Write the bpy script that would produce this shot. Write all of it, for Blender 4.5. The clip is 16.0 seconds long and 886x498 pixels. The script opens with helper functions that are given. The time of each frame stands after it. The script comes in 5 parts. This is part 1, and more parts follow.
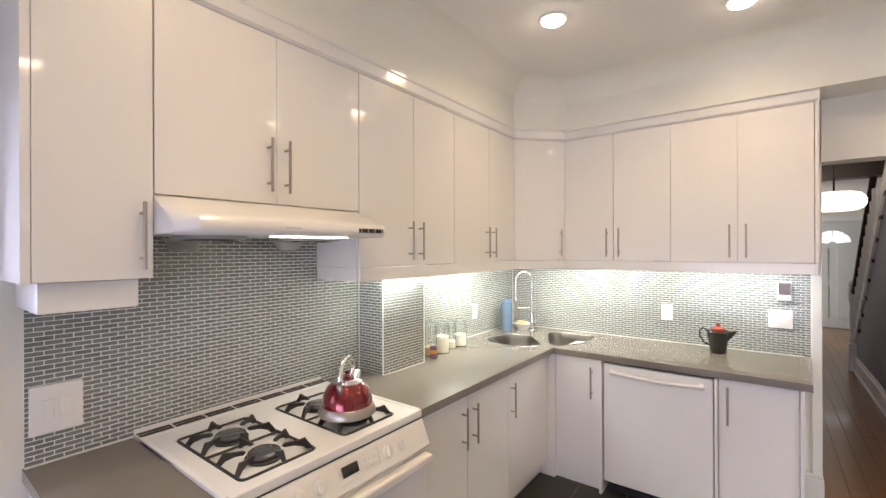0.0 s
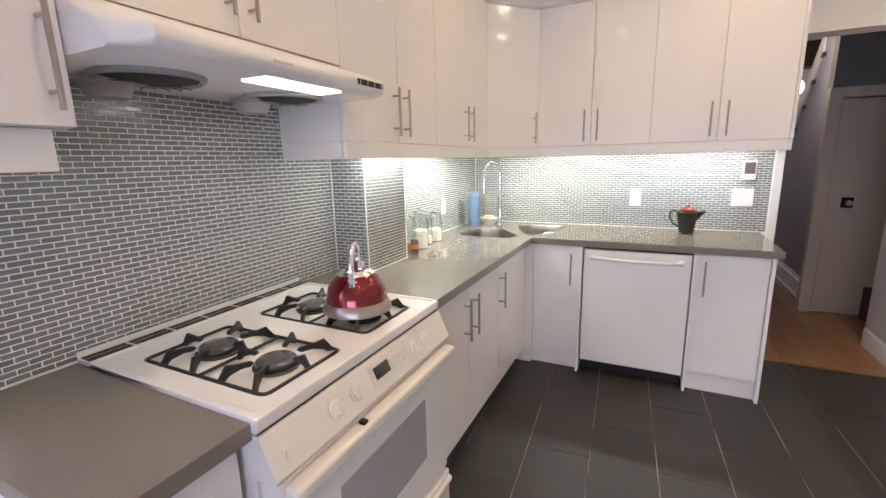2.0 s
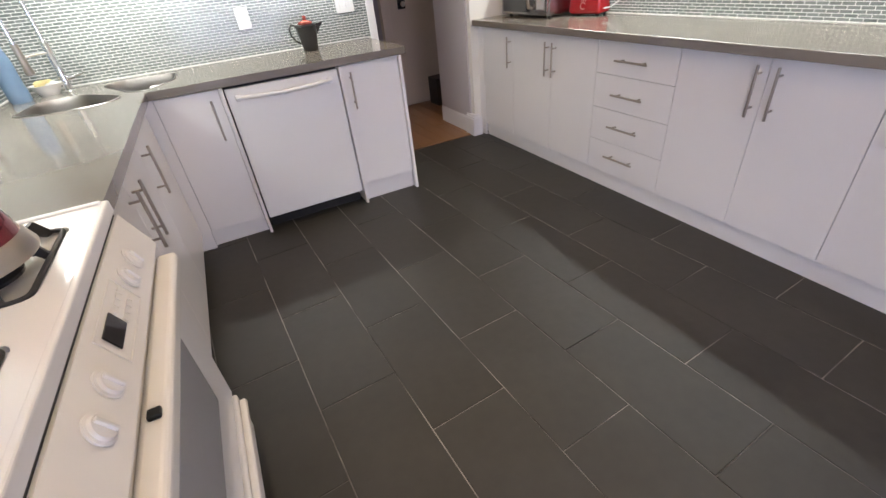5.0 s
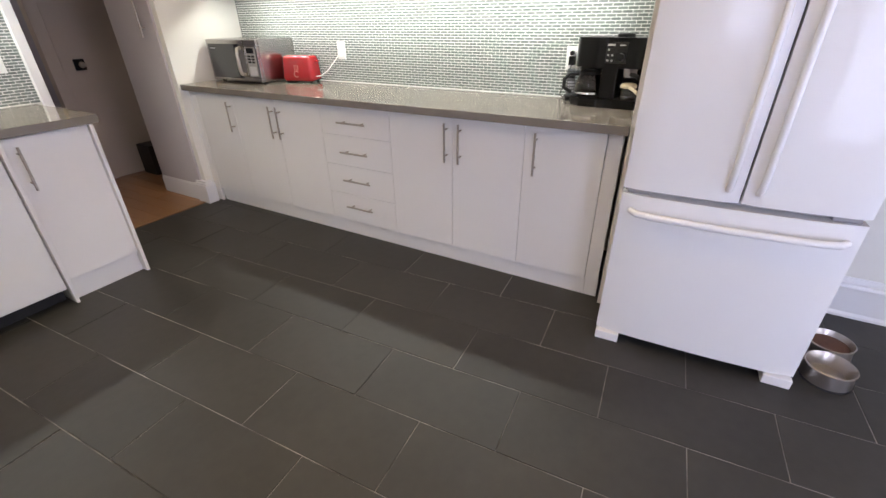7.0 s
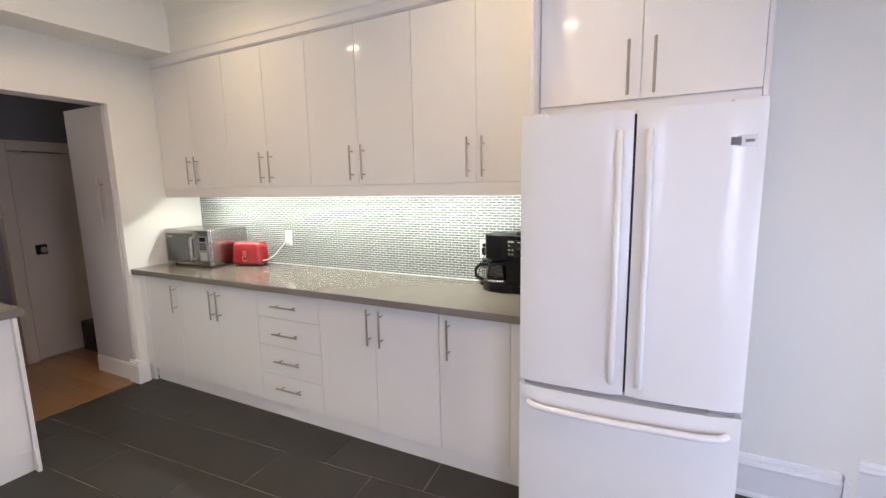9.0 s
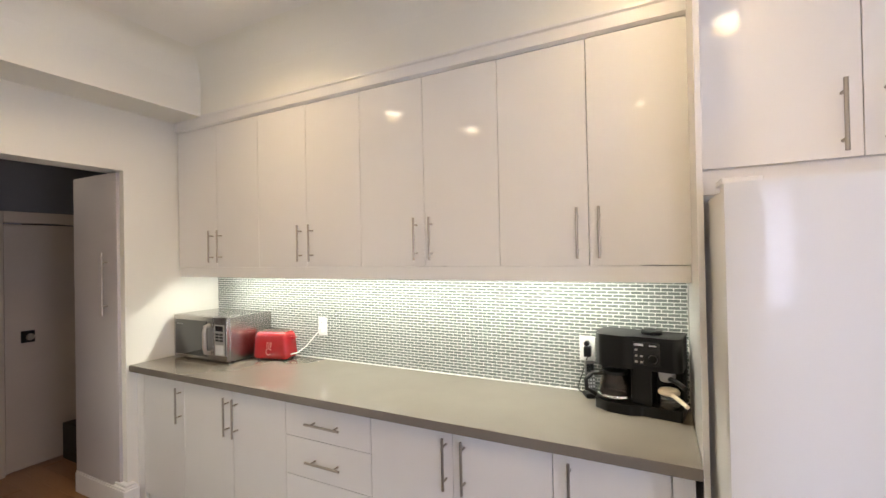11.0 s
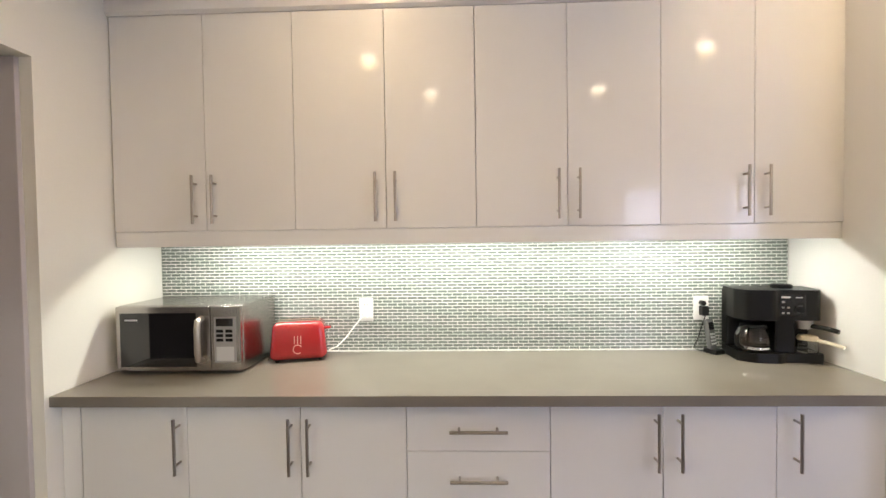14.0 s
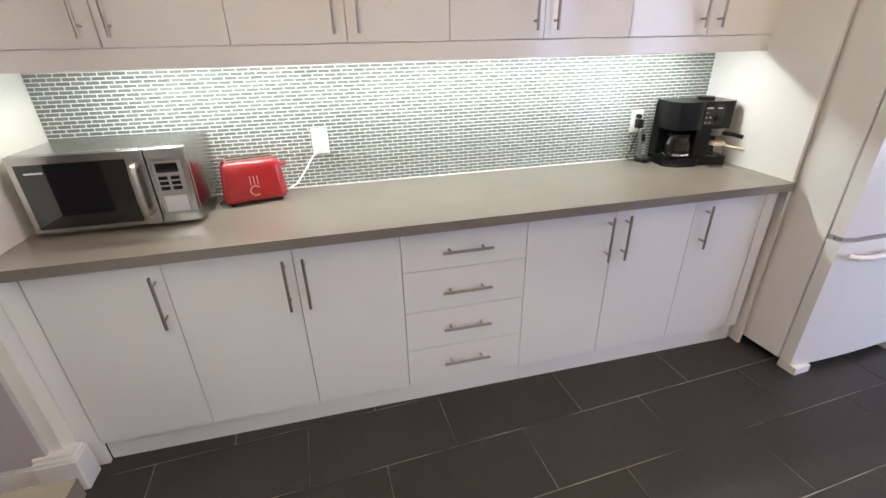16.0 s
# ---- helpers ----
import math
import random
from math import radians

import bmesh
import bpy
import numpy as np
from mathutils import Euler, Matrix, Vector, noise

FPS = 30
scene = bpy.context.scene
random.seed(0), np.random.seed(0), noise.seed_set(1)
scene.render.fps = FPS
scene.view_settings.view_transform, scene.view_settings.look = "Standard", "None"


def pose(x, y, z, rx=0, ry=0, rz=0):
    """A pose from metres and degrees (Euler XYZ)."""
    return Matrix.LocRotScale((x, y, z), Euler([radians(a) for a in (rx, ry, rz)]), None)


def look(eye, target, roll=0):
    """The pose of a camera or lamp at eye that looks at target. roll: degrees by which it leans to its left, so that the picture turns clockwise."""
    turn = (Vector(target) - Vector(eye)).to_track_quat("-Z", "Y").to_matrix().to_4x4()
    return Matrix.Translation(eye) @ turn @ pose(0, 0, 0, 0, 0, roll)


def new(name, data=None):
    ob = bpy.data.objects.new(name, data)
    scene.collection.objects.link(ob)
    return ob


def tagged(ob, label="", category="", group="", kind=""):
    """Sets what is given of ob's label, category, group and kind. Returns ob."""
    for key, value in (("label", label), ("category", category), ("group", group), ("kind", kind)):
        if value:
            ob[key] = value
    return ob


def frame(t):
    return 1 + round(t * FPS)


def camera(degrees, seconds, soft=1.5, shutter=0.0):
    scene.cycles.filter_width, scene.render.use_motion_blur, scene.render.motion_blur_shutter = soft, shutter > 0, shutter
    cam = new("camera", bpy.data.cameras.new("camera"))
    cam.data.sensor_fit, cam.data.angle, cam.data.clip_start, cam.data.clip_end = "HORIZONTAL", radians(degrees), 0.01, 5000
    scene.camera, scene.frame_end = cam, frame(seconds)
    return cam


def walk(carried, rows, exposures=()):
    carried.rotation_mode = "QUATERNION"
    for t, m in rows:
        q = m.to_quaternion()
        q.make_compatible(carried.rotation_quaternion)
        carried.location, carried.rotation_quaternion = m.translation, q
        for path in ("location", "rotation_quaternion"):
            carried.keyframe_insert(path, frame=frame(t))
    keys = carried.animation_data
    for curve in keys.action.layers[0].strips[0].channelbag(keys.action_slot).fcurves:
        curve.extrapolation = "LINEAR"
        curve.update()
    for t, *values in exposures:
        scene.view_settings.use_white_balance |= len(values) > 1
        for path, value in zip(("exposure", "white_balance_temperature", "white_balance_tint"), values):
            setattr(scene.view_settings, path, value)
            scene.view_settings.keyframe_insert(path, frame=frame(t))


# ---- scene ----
cam = camera(92.0, 16.0)
PATH = [
    (0, (0.148, 0.059, 1.615), (-1.059, 1.654, 1.615), -0.2),
    (0.5, (0.036, 0.115, 1.563), (-1.143, 1.729, 1.503), -0.8),
    (1, (-0.101, 0.174, 1.515), (-1.257, 1.798, 1.354), -0.8),
    (1.5, (-0.211, 0.156, 1.47), (-1.283, 1.822, 1.198), -0.6),
    (2, (-0.336, 0.094, 1.442), (-1.2, 1.852, 1.037), -1.3),
    (2.5, (-0.456, 0.097, 1.411), (-1.147, 1.881, 0.829), -2.9),
    (3, (-0.588, 0.18, 1.368), (-1.018, 1.974, 0.596), -4.4),
    (3.2, (-0.618, 0.197, 1.362), (-0.943, 1.983, 0.521), -4.4),
    (5.3, (-0.747, 0.338, 1.283), (0.057, 1.787, 0.164), -6.4),
    (5.5, (-0.754, 0.344, 1.277), (0.133, 1.745, 0.159), -6.2),
    (6, (-0.759, 0.331, 1.292), (0.395, 1.522, 0.174), -3.9),
    (6.5, (-0.769, 0.3, 1.301), (0.593, 1.315, 0.245), -2.0),
    (7, (-0.762, 0.267, 1.333), (0.762, 1.139, 0.377), -0.9),
    (7.5, (-0.738, 0.192, 1.371), (0.913, 0.967, 0.55), -1.3),
    (8, (-0.712, 0.113, 1.432), (1.019, 0.853, 0.756), -1.8),
    (8.5, (-0.675, 0.04, 1.488), (1.091, 0.841, 1.0), -2.0),
    (9, (-0.636, -0.028, 1.513), (1.134, 0.856, 1.219), -1.1),
    (9.2, (-0.618, -0.031, 1.515), (1.145, 0.882, 1.279), -0.7),
    (11.3, (-0.292, 0.708, 1.594), (1.497, 1.601, 1.625), -1.0),
    (11.5, (-0.29, 0.784, 1.576), (1.506, 1.663, 1.61), -0.8),
    (12, (-0.337, 1.057, 1.552), (1.514, 1.812, 1.601), -0.3),
    (12.5, (-0.318, 1.337, 1.494), (1.587, 1.945, 1.545), -0.0),
    (13, (-0.307, 1.593, 1.489), (1.642, 2.042, 1.518), -0.0),
    (13.5, (-0.341, 1.886, 1.496), (1.645, 2.12, 1.507), 0.2),
    (14, (-0.31, 2.098, 1.479), (1.688, 2.162, 1.429), -0.8),
    (14.5, (-0.245, 2.268, 1.531), (1.739, 2.135, 1.315), -1.8),
    (15, (-0.249, 2.377, 1.545), (1.688, 2.073, 1.155), -1.5),
    (15.5, (-0.249, 2.464, 1.529), (1.615, 2.081, 0.916), -1.3),
    (16, (-0.239, 2.475, 1.514), (1.517, 2.062, 0.651), -1.3),
]
walk(cam, [(t, look(eye, target, roll)) for t, eye, target, roll in PATH],
     exposures=[(0, -0.10, 6800, 12), (1.5, -0.15, 6650, 13), (3, -0.17, 6450, 13), (5.5, -0.15, 6330, 14), (7, -0.15, 6480, 12), (9, -0.10, 6500, 10), (11.3, -0.10, 6950, 9),
                (13, -0.10, 6950, 9), (14.5, -0.12, 6700, 10), (16, -0.12, 6300, 11)])

# ---- light ----
world = bpy.data.worlds.new("world")
scene.world = world
world.use_nodes = True
sky = world.node_tree.nodes.new("ShaderNodeTexSky")
sky.sky_type, sky.sun_disc, sky.sun_elevation, sky.sun_rotation = "NISHITA", False, radians(30), radians(200)
world.node_tree.links.new(sky.outputs[0], world.node_tree.nodes["Background"].inputs[0])
world.node_tree.nodes["Background"].inputs[1].default_value = 0.12
scene.view_settings.exposure = 0.0

WARM, COOL, DAY = (1.0, 0.718, 0.390), (0.97, 1.0, 0.92), (0.63, 0.67, 1.0)
DOWNLIGHT_W, STRIP_W, WINDOW_W, PENDANT_W, HOOD_W = 28.5, 4.1, 70.0, 8.0, 0.8
SOUTH_W = 17.0
CEILING_Z = 2.9
# The last one, at y -1.50, is added unseen to light the south end.
DOWNLIGHTS = [(-0.80, 2.34), (0.05, 2.76), (0.98, 2.47), (-0.79, 0.72), (0.08, 0.22), (1.00, 0.68), (0.10, -1.50)]


def area(name, m, w, h, power, colour, spread=180):
    lamp = bpy.data.lights.new(name, "AREA")
    lamp.shape, lamp.size, lamp.size_y, lamp.energy, lamp.color, lamp.spread = "RECTANGLE", w, h, power, colour, radians(spread)
    ob = new(name, lamp)
    ob.matrix_world = m
    return ob


# ---- materials ----
def material(name, colour, rough=0.5, metal=0.0, coat=0.0, var=0.0, scale=8.0, bump=0.0, bump_scale=60.0, per=0.0,
             rough_var=0.0, island=False, spec=0.5, coords="Object", stretch=None, emit=None, strength=0.0, alpha=None, transmission=0.0):
    mat = bpy.data.materials.new(name)
    mat.use_nodes = True
    nt = mat.node_tree
    b = nt.nodes["Principled BSDF"]
    b.inputs["Base Color"].default_value = (*colour, 1)
    b.inputs["Roughness"].default_value, b.inputs["Metallic"].default_value = rough, metal
    b.inputs["Coat Weight"].default_value, b.inputs["Coat Roughness"].default_value = coat, 0.045
    b.inputs["Transmission Weight"].default_value = transmission
    b.inputs["Specular IOR Level"].default_value = spec
    if emit:
        b.inputs["Emission Color"].default_value, b.inputs["Emission Strength"].default_value = (*emit, 1), strength
    if not (var or bump or per or rough_var):
        return mat
    tc = nt.nodes.new("ShaderNodeTexCoord")
    src = tc.outputs[coords]
    if stretch:
        mp = nt.nodes.new("ShaderNodeMapping")
        mp.inputs["Scale"].default_value = stretch
        nt.links.new(src, mp.inputs[0])
        src = mp.outputs[0]
    big, fine = nt.nodes.new("ShaderNodeTexNoise"), nt.nodes.new("ShaderNodeTexNoise")
    for n, sc, det in ((big, scale, 3), (fine, bump_scale, 4)):
        n.inputs["Scale"].default_value, n.inputs["Detail"].default_value = sc, det
        nt.links.new(src, n.inputs["Vector"])
    if var or per:
        fac = nt.nodes.new("ShaderNodeMath")
        fac.operation = "MULTIPLY_ADD"
        nt.links.new(big.outputs[0], fac.inputs[0])
        fac.inputs[1].default_value, fac.inputs[2].default_value = 2 * var, 1 - var
        f2 = nt.nodes.new("ShaderNodeMath")
        f2.operation = "MULTIPLY_ADD"
        nt.links.new(fine.outputs[0], f2.inputs[0])
        f2.inputs[1].default_value = var
        nt.links.new(fac.outputs[0], f2.inputs[2])
        out = f2.outputs[0]
        if per:
            if island:
                rnd = nt.nodes.new("ShaderNodeNewGeometry").outputs["Random Per Island"]
            else:
                rnd = nt.nodes.new("ShaderNodeObjectInfo").outputs["Random"]
            f3 = nt.nodes.new("ShaderNodeMath")
            f3.operation = "MULTIPLY_ADD"
            nt.links.new(rnd, f3.inputs[0])
            f3.inputs[1].default_value = 2 * per
            f4 = nt.nodes.new("ShaderNodeMath")
            f4.operation = "SUBTRACT"
            nt.links.new(out, f3.inputs[2])
            nt.links.new(f3.outputs[0], f4.inputs[0])
            f4.inputs[1].default_value = per
            out = f4.outputs[0]
        mix = nt.nodes.new("ShaderNodeMix")
        mix.data_type, mix.blend_type = "RGBA", "MULTIPLY"
        mix.inputs[0].default_value = 1.0
        mix.inputs[6].default_value = (*colour, 1)
        nt.links.new(out, mix.inputs[7])
        nt.links.new(mix.outputs[2], b.inputs["Base Color"])
    if rough_var:
        rr = nt.nodes.new("ShaderNodeMapRange")
        rr.inputs["To Min"].default_value, rr.inputs["To Max"].default_value = max(rough - rough_var, 0.02), rough + rough_var
        nt.links.new(big.outputs[0], rr.inputs[0])
        nt.links.new(rr.outputs[0], b.inputs["Roughness"])
    if bump:
        bp = nt.nodes.new("ShaderNodeBump")
        bp.inputs["Strength"].default_value, bp.inputs["Distance"].default_value = bump, 0.002
        nt.links.new(fine.outputs[0], bp.inputs["Height"])
        nt.links.new(bp.outputs[0], b.inputs["Normal"])
    return mat


M_WALL = material("wall_paint", (0.80, 0.78, 0.72), 0.55, var=0.03, scale=2, bump=0.12, bump_scale=90, coords="Object")
M_CEIL = material("ceiling_paint", (0.83, 0.81, 0.78), 0.7, var=0.03, scale=1.5, bump=0.1, bump_scale=70)
M_LILAC = material("grey_lilac_paint", (0.34, 0.33, 0.40), 0.6, var=0.04, scale=2, bump=0.1)
# Near-black tone puts the unlit passage's shade into the wall colour.
M_DARKWALL = material("dark_shade_paint", (0.12, 0.12, 0.13), 0.6, var=0.05, scale=2)
M_TRIM = material("white_trim", (0.78, 0.77, 0.77), 0.35, var=0.02, scale=4, bump=0.05)
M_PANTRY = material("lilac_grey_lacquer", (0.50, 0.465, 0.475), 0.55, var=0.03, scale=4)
M_HALLDOOR = material("hall_door_paint", (0.47, 0.395, 0.325), 0.45, var=0.04, scale=4)
M_CAB = material("white_lacquer", (0.80, 0.78, 0.765), 0.30, coat=0.52, var=0.012, scale=3, bump=0.008, bump_scale=14)
M_CABIN = material("white_melamine", (0.78, 0.76, 0.75), 0.4, var=0.015, scale=3)
M_CTOP = material("grey_quartz", (0.192, 0.172, 0.148), 0.13, coat=0.25, var=0.08, scale=5, bump_scale=400, rough_var=0.025)
M_EDGE = M_CTOP
M_STEEL = material("brushed_steel", (0.44, 0.395, 0.345), 0.32, 1.0, var=0.04, scale=6, bump=0.04, bump_scale=200, stretch=(1, 1, 14))
M_SINK = material("sink_steel", (0.33, 0.315, 0.295), 0.32, 1.0, var=0.05, scale=6, rough_var=0.06)
M_MWAVE = material("stainless_sheet", (0.43, 0.41, 0.39), 0.24, 1.0, var=0.05, scale=5, bump=0.05, bump_scale=260, stretch=(1, 1, 18))
M_CHROME = material("chrome", (0.82, 0.82, 0.82), 0.06, 1.0)
M_APPL = material("white_enamel", (0.79, 0.78, 0.77), 0.32, coat=0.5, spec=0.35, var=0.012, scale=3, bump=0.02, bump_scale=500)
M_CREAM = material("cream_enamel", (0.78, 0.762, 0.730), 0.28, coat=0.4, var=0.015, scale=3)
M_OVENGLASS = material("oven_window", (0.40, 0.40, 0.42), 0.12, coat=0.5, var=0.04, scale=3)
M_IRON = material("cast_iron", (0.020, 0.019, 0.019), 0.45, var=0.15, scale=30, bump=0.3, bump_scale=250)
M_BURNER = material("burner_cap", (0.065, 0.065, 0.072), 0.24, 0.0, coat=0.5, var=0.1, scale=30)
M_BLACK = material("black_plastic", (0.006, 0.006, 0.006), 0.32, spec=0.22, var=0.1, scale=10, bump=0.04, bump_scale=400)
M_BLACKGLASS = material("black_glass", (0.008, 0.008, 0.009), 0.05, coat=0.6)
# Dark fill for rubber parts and for the shade inside gaps and slots.
M_DARKGAP = material("dark_rubber_and_gap_shade", (0.02, 0.02, 0.02), 0.7)
M_RED = material("red_plastic", (0.33, 0.007, 0.011), 0.22, coat=0.5, var=0.03, scale=8)
M_REDMET = material("red_metallic", (0.20, 0.005, 0.011), 0.18, 0.65, coat=0.9, var=0.03, scale=8)
M_GREYPL = material("grey_plastic", (0.32, 0.31, 0.31), 0.4, var=0.04, scale=8)
M_WHITEPL = material("white_plastic", (0.82, 0.81, 0.80), 0.3, var=0.01, scale=8)
M_IVORY = material("ivory_plastic", (0.62, 0.55, 0.42), 0.35, var=0.03, scale=8)
M_BLUE = material("blue_plastic", (0.24, 0.36, 0.52), 0.16, coat=0.3, var=0.05, scale=12, transmission=0.45)
M_CERAMIC = material("black_ceramic", (0.012, 0.012, 0.013), 0.16, coat=0.5, var=0.1, scale=20)
M_REDCER = material("red_ceramic", (0.33, 0.05, 0.035), 0.2, coat=0.4, var=0.05, scale=20)
M_YELLOW = material("yellow_sponge", (0.72, 0.60, 0.28), 0.8, var=0.1, scale=60, bump=0.5, bump_scale=300)
M_FLOUR = material("white_powder", (0.80, 0.76, 0.68), 0.9, var=0.05, scale=60)
M_OATS = material("tan_cereal", (0.42, 0.30, 0.17), 0.9, var=0.25, scale=150, bump=0.5, bump_scale=250)
M_FOOD = material("dry_pet_food", (0.10, 0.045, 0.028), 0.8, var=0.35, scale=120, bump=0.8, bump_scale=160)
M_GLASS = material("clear_glass", (0.95, 0.98, 0.97), 0.02, transmission=1.0)
M_CARAFE = material("smoky_glass", (0.30, 0.26, 0.24), 0.02, transmission=1.0)
M_HANDSET = material("dark_grey_plastic", (0.09, 0.09, 0.09), 0.4)
M_DISPLAY = material("lcd", (0.012, 0.013, 0.014), 0.22)
M_KEYS = material("light_grey_keys", (0.55, 0.55, 0.56), 0.4)
M_PRINT = material("pale_print", (0.62, 0.62, 0.63), 0.5)
M_GROUT = material("white_grout", (0.78, 0.775, 0.745), 0.8, var=0.05, scale=20, bump=0.2, bump_scale=300)
M_TILE = material("grey_green_glass_tile", (0.192, 0.212, 0.199), 0.25, coat=0.42, var=0.10, scale=30, per=0.14)
M_TILE_J = material("grey_green_glass_tile_joined", (0.192, 0.212, 0.199), 0.25, coat=0.42, var=0.10, scale=30, per=0.14, island=True)
M_SLATE = material("dark_slate", (0.0262, 0.0248, 0.0218), 0.47, spec=0.38, var=0.48, scale=3.6, bump=0.35, bump_scale=22, per=0.12, rough_var=0.10)
M_FGROUT = material("floor_grout", (0.33, 0.305, 0.28), 0.85, var=0.5, scale=2.6, bump=0.3, bump_scale=200)
def worn_grout(mat):
    """Grout that is pale where it is whole and dark where dirt has filled it."""
    nt = mat.node_tree
    b = nt.nodes["Principled BSDF"]
    tc, n, ramp = nt.nodes.new("ShaderNodeTexCoord"), nt.nodes.new("ShaderNodeTexNoise"), nt.nodes.new("ShaderNodeValToRGB")
    n.inputs["Scale"].default_value, n.inputs["Detail"].default_value = 3.2, 6.0
    nt.links.new(tc.outputs["Object"], n.inputs["Vector"])
    nt.links.new(n.outputs[0], ramp.inputs[0])
    ramp.color_ramp.elements[0].position, ramp.color_ramp.elements[0].color = 0.40, (0.045, 0.041, 0.038, 1)
    ramp.color_ramp.elements[1].position, ramp.color_ramp.elements[1].color = 0.60, (0.36, 0.335, 0.31, 1)
    nt.links.new(ramp.outputs[0], b.inputs["Base Color"])


worn_grout(M_FGROUT)
M_OAK = material("oak_boards", (0.25, 0.125, 0.055), 0.28, coat=0.25, var=0.16, scale=7, bump_scale=30, per=0.15, stretch=(14, 1, 1))
M_WALNUT = material("dark_stair_wood", (0.03, 0.02, 0.016), 0.4, var=0.15, scale=8)
M_FRONTDOOR = material("pale_green_grey_paint", (0.60, 0.62, 0.61), 0.4, var=0.03, scale=4)
M_LAMPGLOW = material("downlight_lens", (0.9, 0.9, 0.9), 0.4, emit=(1.0, 0.86, 0.68), strength=40.0)
M_STRIPGLOW = material("strip_lens", (0.9, 0.9, 0.9), 0.4, emit=(0.93, 1.0, 0.94), strength=9.0)
M_PENDANT = material("pendant_shade", (0.9, 0.88, 0.84), 0.4, emit=(1.0, 0.90, 0.78), strength=2.6)
M_HOODLENS = material("hood_lamp_lens", (0.9, 0.9, 0.88), 0.3, emit=(1.0, 0.94, 0.88), strength=4.5)
M_SKYPANE = material("daylight_backdrop", (0.8, 0.85, 0.9), 0.5, emit=(0.74, 0.82, 1.0), strength=2.3)
M_FANLIGHT = material("fanlight_daylight", (0.8, 0.85, 0.9), 0.3, emit=(0.86, 0.92, 1.0), strength=0.95)
M_BLIND = material("white_blind", (0.80, 0.80, 0.82), 0.45, var=0.02, scale=4)


# ---- geometry helpers ----
def grid_box(bm, lo, hi, bevel=0.0, seg=2):
    """Adds one box, with rounded edges when bevel is given."""
    r = bmesh.ops.create_cube(bm, size=1.0)
    lo, hi = Vector(lo), Vector(hi)
    for v in r["verts"]:
        v.co = Vector(((lo[k] + hi[k]) / 2 + v.co[k] * (hi[k] - lo[k]) for k in range(3)))
    if bevel:
        edges = list({e for v in r["verts"] for e in v.link_edges})
        bmesh.ops.bevel(bm, geom=edges, offset=bevel, segments=seg, profile=0.5, affect="EDGES")
    return bm


FLAT = set()


def boxes(*items, bevel=0.0, seg=2):
    bm = bmesh.new()
    FLAT.add(id(bm))
    for lo, hi in items:
        grid_box(bm, lo, hi, bevel, seg)
    return bm


def rod(bm, a, b, r, seg=14, r2=None):
    a, b = Vector(a), Vector(b)
    d = b - a
    m = Matrix.Translation((a + b) / 2) @ d.to_track_quat("Z", "Y").to_matrix().to_4x4()
    bmesh.ops.create_cone(bm, cap_ends=True, segments=seg, radius1=r, radius2=r if r2 is None else r2, depth=d.length, matrix=m)
    return bm


def lathe(bm, profile, seg=32, centre=(0, 0, 0)):
    """A turned body from (radius, height) pairs."""
    cx, cy, cz = centre
    rings = []
    for r, z in profile:
        if r < 1e-5:
            rings.append([bm.verts.new((cx, cy, cz + z))])
        else:
            rings.append([bm.verts.new((cx + r * math.cos(2 * math.pi * k / seg), cy + r * math.sin(2 * math.pi * k / seg), cz + z)) for k in range(seg)])
    for p, q in zip(rings, rings[1:]):
        for k in range(seg):
            k2 = (k + 1) % seg
            if len(p) == 1 and len(q) == 1:
                continue
            if len(p) == 1:
                bm.faces.new((p[0], q[k], q[k2]))
            elif len(q) == 1:
                bm.faces.new((p[k], p[k2], q[0]))
            else:
                bm.faces.new((p[k], p[k2], q[k2], q[k]))
    return bm


def tube(bm, points, r, seg=10, closed=False):
    """A round bar along a line of points."""
    pts = [Vector(p) for p in points]
    rings, prev = [], None
    for i, p in enumerate(pts):
        d = (pts[min(i + 1, len(pts) - 1)] - pts[max(i - 1, 0)]).normalized()
        if prev is None:
            side = d.cross(Vector((0, 0, 1)))
            if side.length < 1e-3:
                side = d.cross(Vector((1, 0, 0)))
        else:
            side = prev - d * prev.dot(d)
        side.normalize()
        prev = side
        up = d.cross(side)
        rings.append([bm.verts.new(p + r * (math.cos(2 * math.pi * k / seg) * side + math.sin(2 * math.pi * k / seg) * up)) for k in range(seg)])
    for a, b in zip(rings, rings[1:]):
        for k in range(seg):
            bm.faces.new((a[k], a[(k + 1) % seg], b[(k + 1) % seg], b[k]))
    bm.faces.new(rings[0][::-1])
    bm.faces.new(rings[-1])
    return bm


def prism(bm, outline, axis, a, b):
    """A bar with the given outline (pairs), from a to b along the axis 0, 1 or 2."""
    def put(u, v, w):
        return {0: (w, u, v), 1: (u, w, v), 2: (u, v, w)}[axis]
    p = [bm.verts.new(put(u, v, a)) for u, v in outline]
    q = [bm.verts.new(put(u, v, b)) for u, v in outline]
    n = len(p)
    for k in range(n):
        bm.faces.new((p[k], p[(k + 1) % n], q[(k + 1) % n], q[k]))
    bm.faces.new(p[::-1])
    bm.faces.new(q)
    return bm


def mesh_of(name, bm, mat, smooth=None):
    bmesh.ops.recalc_face_normals(bm, faces=bm.faces)
    if id(bm) in FLAT:
        FLAT.discard(id(bm))
        smooth = smooth if smooth and smooth >= 60 else None
    me = bpy.data.meshes.new(name)
    bm.to_mesh(me)
    bm.free()
    me.materials.append(mat)
    if smooth:
        me.shade_smooth()
        me.set_sharp_from_angle(angle=radians(smooth))
    return me


def part(name, bm, mat, parent, label="", smooth=35):
    ob = new(name, mesh_of(name, bm, mat, smooth))
    ob.parent = parent
    if label:
        ob["label"] = label
    return ob


